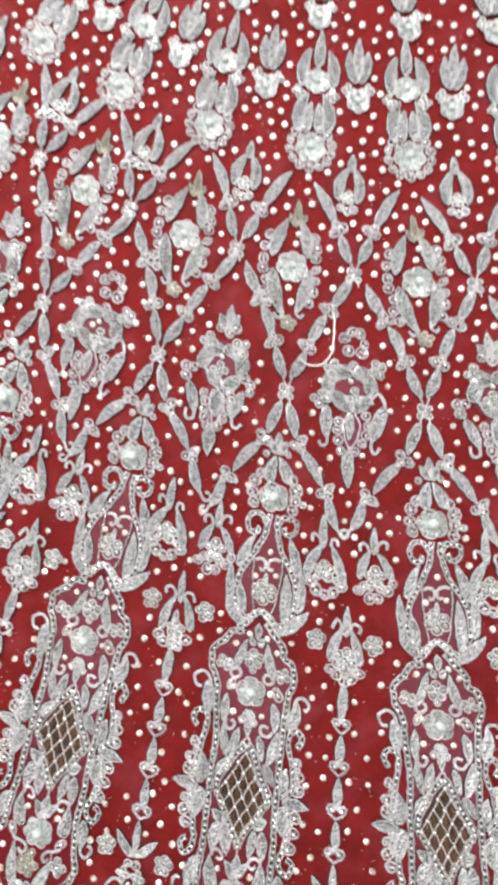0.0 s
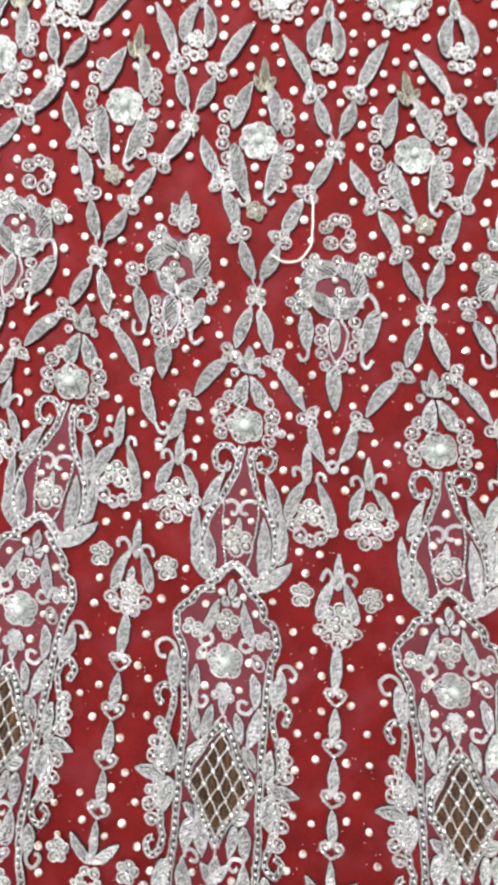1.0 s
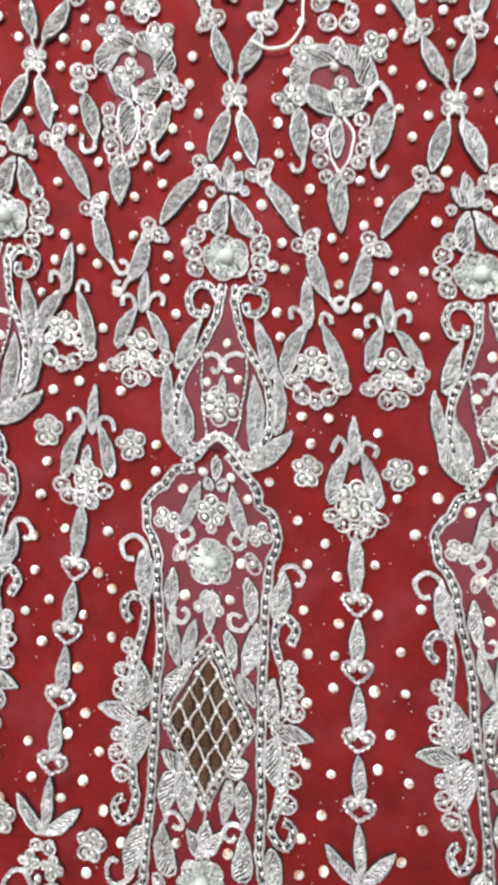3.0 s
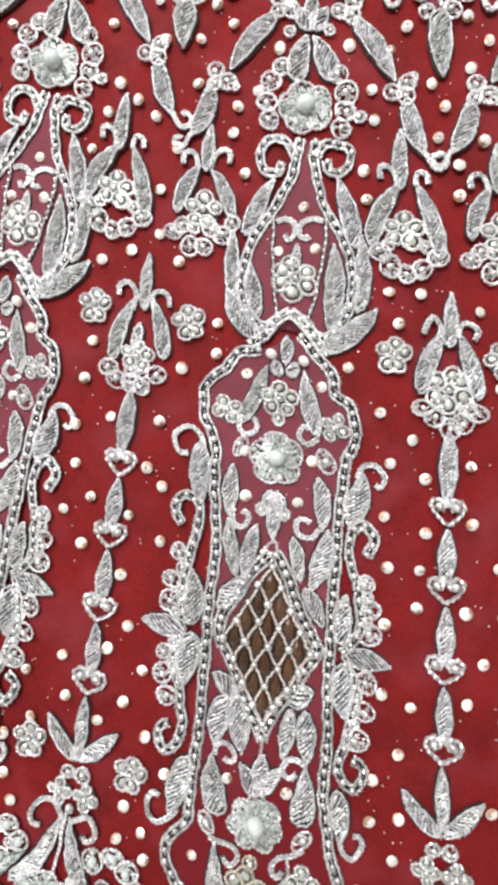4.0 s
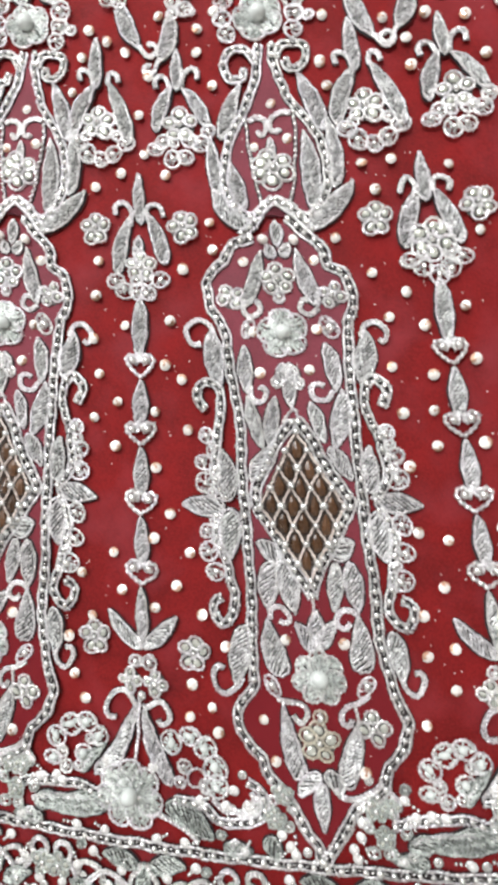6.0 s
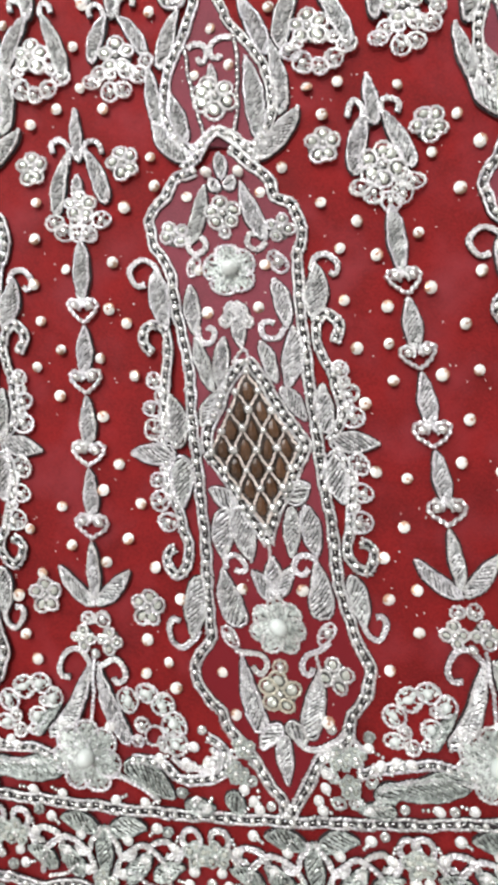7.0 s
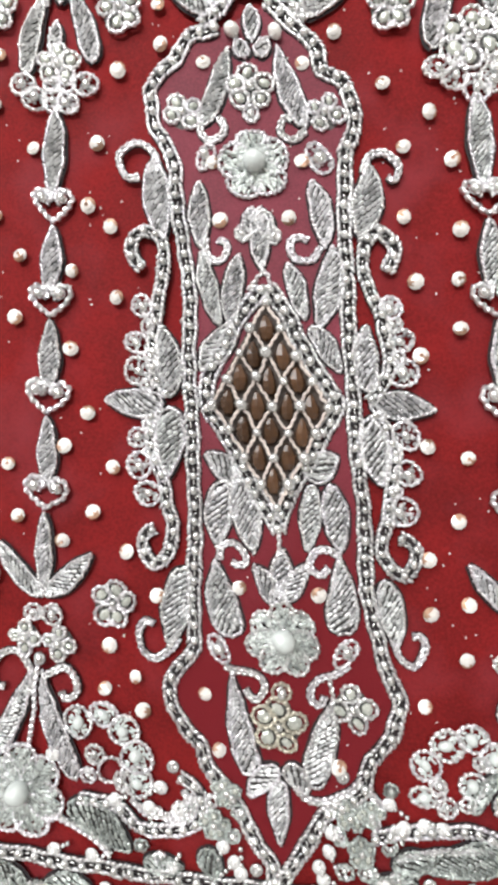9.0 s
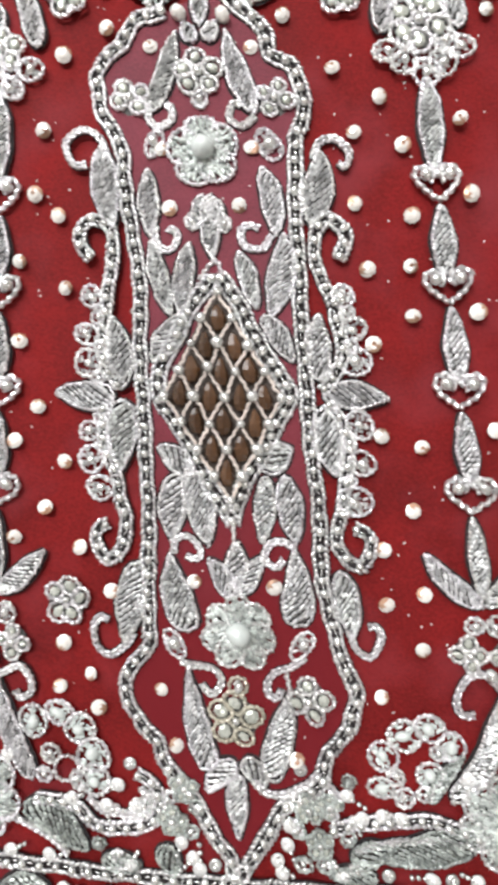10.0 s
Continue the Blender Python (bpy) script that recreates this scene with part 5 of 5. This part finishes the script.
def is_free(x, y, room):
    n = int(room)
    cx, cy = int(round(x)), int(round(y))
    return not any((cx + i, cy + j) in taken for i in range(-n, n + 1) for j in range(-n, n + 1) if i * i + j * j <= room * room)


def stone_mesh(pierced):
    """A faceted round stone with part of its rim in tan foil, some pierced for the thread."""
    g = Geo()
    v, f, n = [], [], 9
    for r, z in ((1.8, 0.0), (1.95, 0.5), (1.25, 1.2), (0.5, 1.4)):
        v += [(r * math.cos(2 * math.pi * i / n + z), r * math.sin(2 * math.pi * i / n + z), z) for i in range(n)]
    v.append((0, 0, 0.9 if pierced else 1.45))
    tan = []
    for i in range(n):
        j = (i + 1) % n
        for b in (0, n, 2 * n):
            f += [(b + i, b + j, b + n + j), (b + i, b + n + j, b + n + i)]
            tan += [i < 3 and b < 2 * n or (b == 2 * n and i == 1)] * 2
        f.append((3 * n + i, 3 * n + j, 4 * n))
        tan.append(pierced)
    g.add(v, f)
    me = mesh_of(g, False, 0.0)
    me.materials.append(CRYSTAL)
    me.materials.append(FOIL)
    me.polygons.foreach_set("material_index", np.array(tan, np.int32))
    return me


STONES = [stone_mesh(False), stone_mesh(True)]
GAP_A = [(-23, 103), (7, 108), (31, 103), (3, 93), (5, 78), (-4, 71), (13, 70), (-14, 66), (-13, 38), (30, 42), (19, 35), (-14, 25), (14, 16), (-3, 14), (-15, 9), (-13, -4), (12, 0), (18, -5), (8, -17), (-6, -14), (-15, -20), (-7, -30),
         (20, -23), (8, -37), (29, 52), (13, -53), (7, -62), (20, -66), (-8, -68), (-20, -76), (15, -78), (-5, -81), (7, -86), (24, -87), (-16, -91), (-25, -99), (32, -97), (-23, -112), (20, -111), (-19, -120), (19, -122), (27, -118), (29, -126)]
GAP_B = [(-23, 100), (-16, 70), (-6, 70), (-13, 60), (-29, 45), (-19, 31), (-9, 23), (9, 16), (-16, 15), (-5, 11), (-18, -2), (-5, -6), (-17, -18), (-7, -18), (9, -2), (-8, -30), (7, -30), (-18, -36), (12, 65), (28, 52), (33, 42), (18, 41),
         (24, 28), (17, -15), (25, 1), (12, -45), (18, -30), (-19, -58), (-10, -61), (7, -58), (-14, -76), (-22, -85), (-14, -96), (-23, -98), (-16, -109), (-27, -120), (18, -62), (22, -78), (14, -90)]
INSIDE = [(-12.6, 28), (12.0, 26.8), (-11.4, 2.6), (10.8, 2.4), (-10.2, -12), (6.9, -11.5), (-19.6, -130), (-16.8, -143.6), (12.2, -145.4), (-9.9, -103.3), (9.5, -104), (2.4, 85), (7.0, 71.6), (-5.0, 69.6)]
BETWEEN = [(-67, 45), (-57, 37), (-51, 29), (-61, 24), (-69, 16), (-60, 13), (-70, 5), (-17, 8), (-72, -12), (-64, -13), (-64, -21), (-18, -3), (-14, -15), (-24, -21), (-53, -34), (-33, -36), (-69, -42), (-50, -48), (-38, -48), (-27, -43), (-17, -28), (-11, -51), (21, 31), (25, 21), (20, 1), (17, -19), (18, -31), (30, -45), (25, -53), (45, 19), (55, 25), (60, 15), (60, 1), (71, -5), (63, -14), (68, -25), (49, -42), (56, -50), (68, -51), (51, -59), (39, -64), (2, -32), (-9, -37), (-11, -52), (12, -51), (20, -66), (-17, -66)]
spots = []
for k, table_of in ((-0.52, GAP_A), (0.48, GAP_B), (-1.52, GAP_B), (1.48, GAP_A)):
    for u, v in table_of:
        p = place(k, 800) @ Vector((u * MM, (v - SHEAR * u) * MM, 0))
        spots.append((p.x / MM - 2.0, p.y / MM + 0.7))
for k in (-1.009, -0.019, 1.004):
    for u, v in INSIDE:
        p = place(k, 790) @ Vector((u * MM, (v - SHEAR * u) * MM, 0))
        spots.append((p.x / MM, p.y / MM))
for k in (0, -2):
    for u, v in BETWEEN:
        p = place(k, 600) @ Vector((u * MM, v * MM, 0))
        spots.append((p.x / MM, p.y / MM))
fixed = len(spots)
for n in range(18500):
    k = rng.uniform(-4.2, 2.8)
    r = rng.uniform(340, 700)
    a = radians(STEP * k)
    d = r + DRIFT * k
    x, y = APEX_X + d * math.sin(a), APEX_Y - d * math.cos(a)
    apart = 8.6 if r > 520 else 8.0
    if abs(k) < 0.85 and 556 < r < 668:
        continue
    if is_free(x, y, 2.6) and all((x - p) ** 2 + (y - q) ** 2 > apart * apart for p, q in spots):
        spots.append((x, y))
beads, sequins = Geo(), Geo()
used = []
for n in range(9000):
    k = rng.uniform(-2.0, 1.9)
    r = rng.uniform(936, 1004)
    a = radians(STEP * k)
    d = r + DRIFT * k
    x, y = APEX_X + d * math.sin(a), APEX_Y - d * math.cos(a)
    bloom = abs((k + 0.54) % 1.0 - 0.5) > 0.12
    if r < 958 and (not bloom or rng.uniform() > 0.35):
        continue
    if is_free(x, y, 1.6) and all((x - p) ** 2 + (y - q) ** 2 > 15 for p, q in used):
        used.append((x, y))
        if rng.uniform() < 0.42:
            scatter(sequins, BALL, [(x, y, 0.5)], [0.0], 1.75, 1.75, 0.6)
            scatter(sequins, SMALL, [(x, y, 1.1)], [0.0], 0.6, 0.6)
        else:
            t = np.linspace(0, 2 * math.pi, 13)
            rope(beads, np.column_stack((x + 1.5 * np.cos(t), y + 1.5 * np.sin(t))), 0.85, 0.95, back=False)
            scatter(beads, BALL, [(x, y, 0.9)], [0.0], 1.1, 1.1)
for name, geo, mat, words in (("border_beads", beads, GREY, "tiny silver bead loops filling the hem border"), ("border_sequins", sequins, SEED, "bright round silver sequins scattered along the hem border")):
    me = mesh_of(geo, True, 0.0)
    me.materials.append(mat)
    tagged(new(name, me), words, "embroidery", kind="stuff")
specks = Geo()
for x, y in spots[:fixed] + spots[fixed::2]:
    for n in range(int(rng.integers(0, 4))):
        a, d = rng.uniform(0, 2 * math.pi), rng.uniform(3.2, 7.5)
        scatter(specks, GRAIN, [(x + d * math.cos(a), y + d * math.sin(a), 0.12)], [a * 3], rng.uniform(0.35, 0.8), rng.uniform(0.3, 0.55))
me = mesh_of(specks, False, 0.0)
me.materials.append(CRYSTAL)
tagged(new("glitter_specks", me), "tiny pale glitter specks lying on red cloth", "glitter", kind="stuff")
near = sorted(range(len(spots)), key=lambda i: (spots[i][0] - 2) ** 2 + (spots[i][1] - 20) ** 2)
rest = Geo()
rest_v = np.array([v.co for v in STONES[0].vertices]) / MM
rest_f = np.array([p.vertices[:] for p in STONES[0].polygons])
for order, i in enumerate(near):
    x, y = spots[i]
    turn, size = rng.uniform(0, 360), rng.uniform(0.88, 1.08)
    lean = rng.normal(0, 9, 2)
    if order < 290:
        ob = tagged(new("crystal", STONES[int(order % 4 == 1)]), "small round clear crystal sewn on red cloth", "crystal", "crystals")
        ob.matrix_basis = pose(x * MM, y * MM, 0.0001, lean[0], lean[1], turn) @ Matrix.Scale(size, 4)
    else:
        a = radians(turn)
        q = rest_v * size
        rest.add(np.column_stack((q[:, 0] * math.cos(a) - q[:, 1] * math.sin(a) + x, q[:, 0] * math.sin(a) + q[:, 1] * math.cos(a) + y, q[:, 2] + 0.1)), rest_f)
me = mesh_of(rest, False, 0.0)
me.materials.append(CRYSTAL)
tagged(new("crystals", me), "scattered small round clear crystals sewn on red cloth", "crystal", kind="stuff")
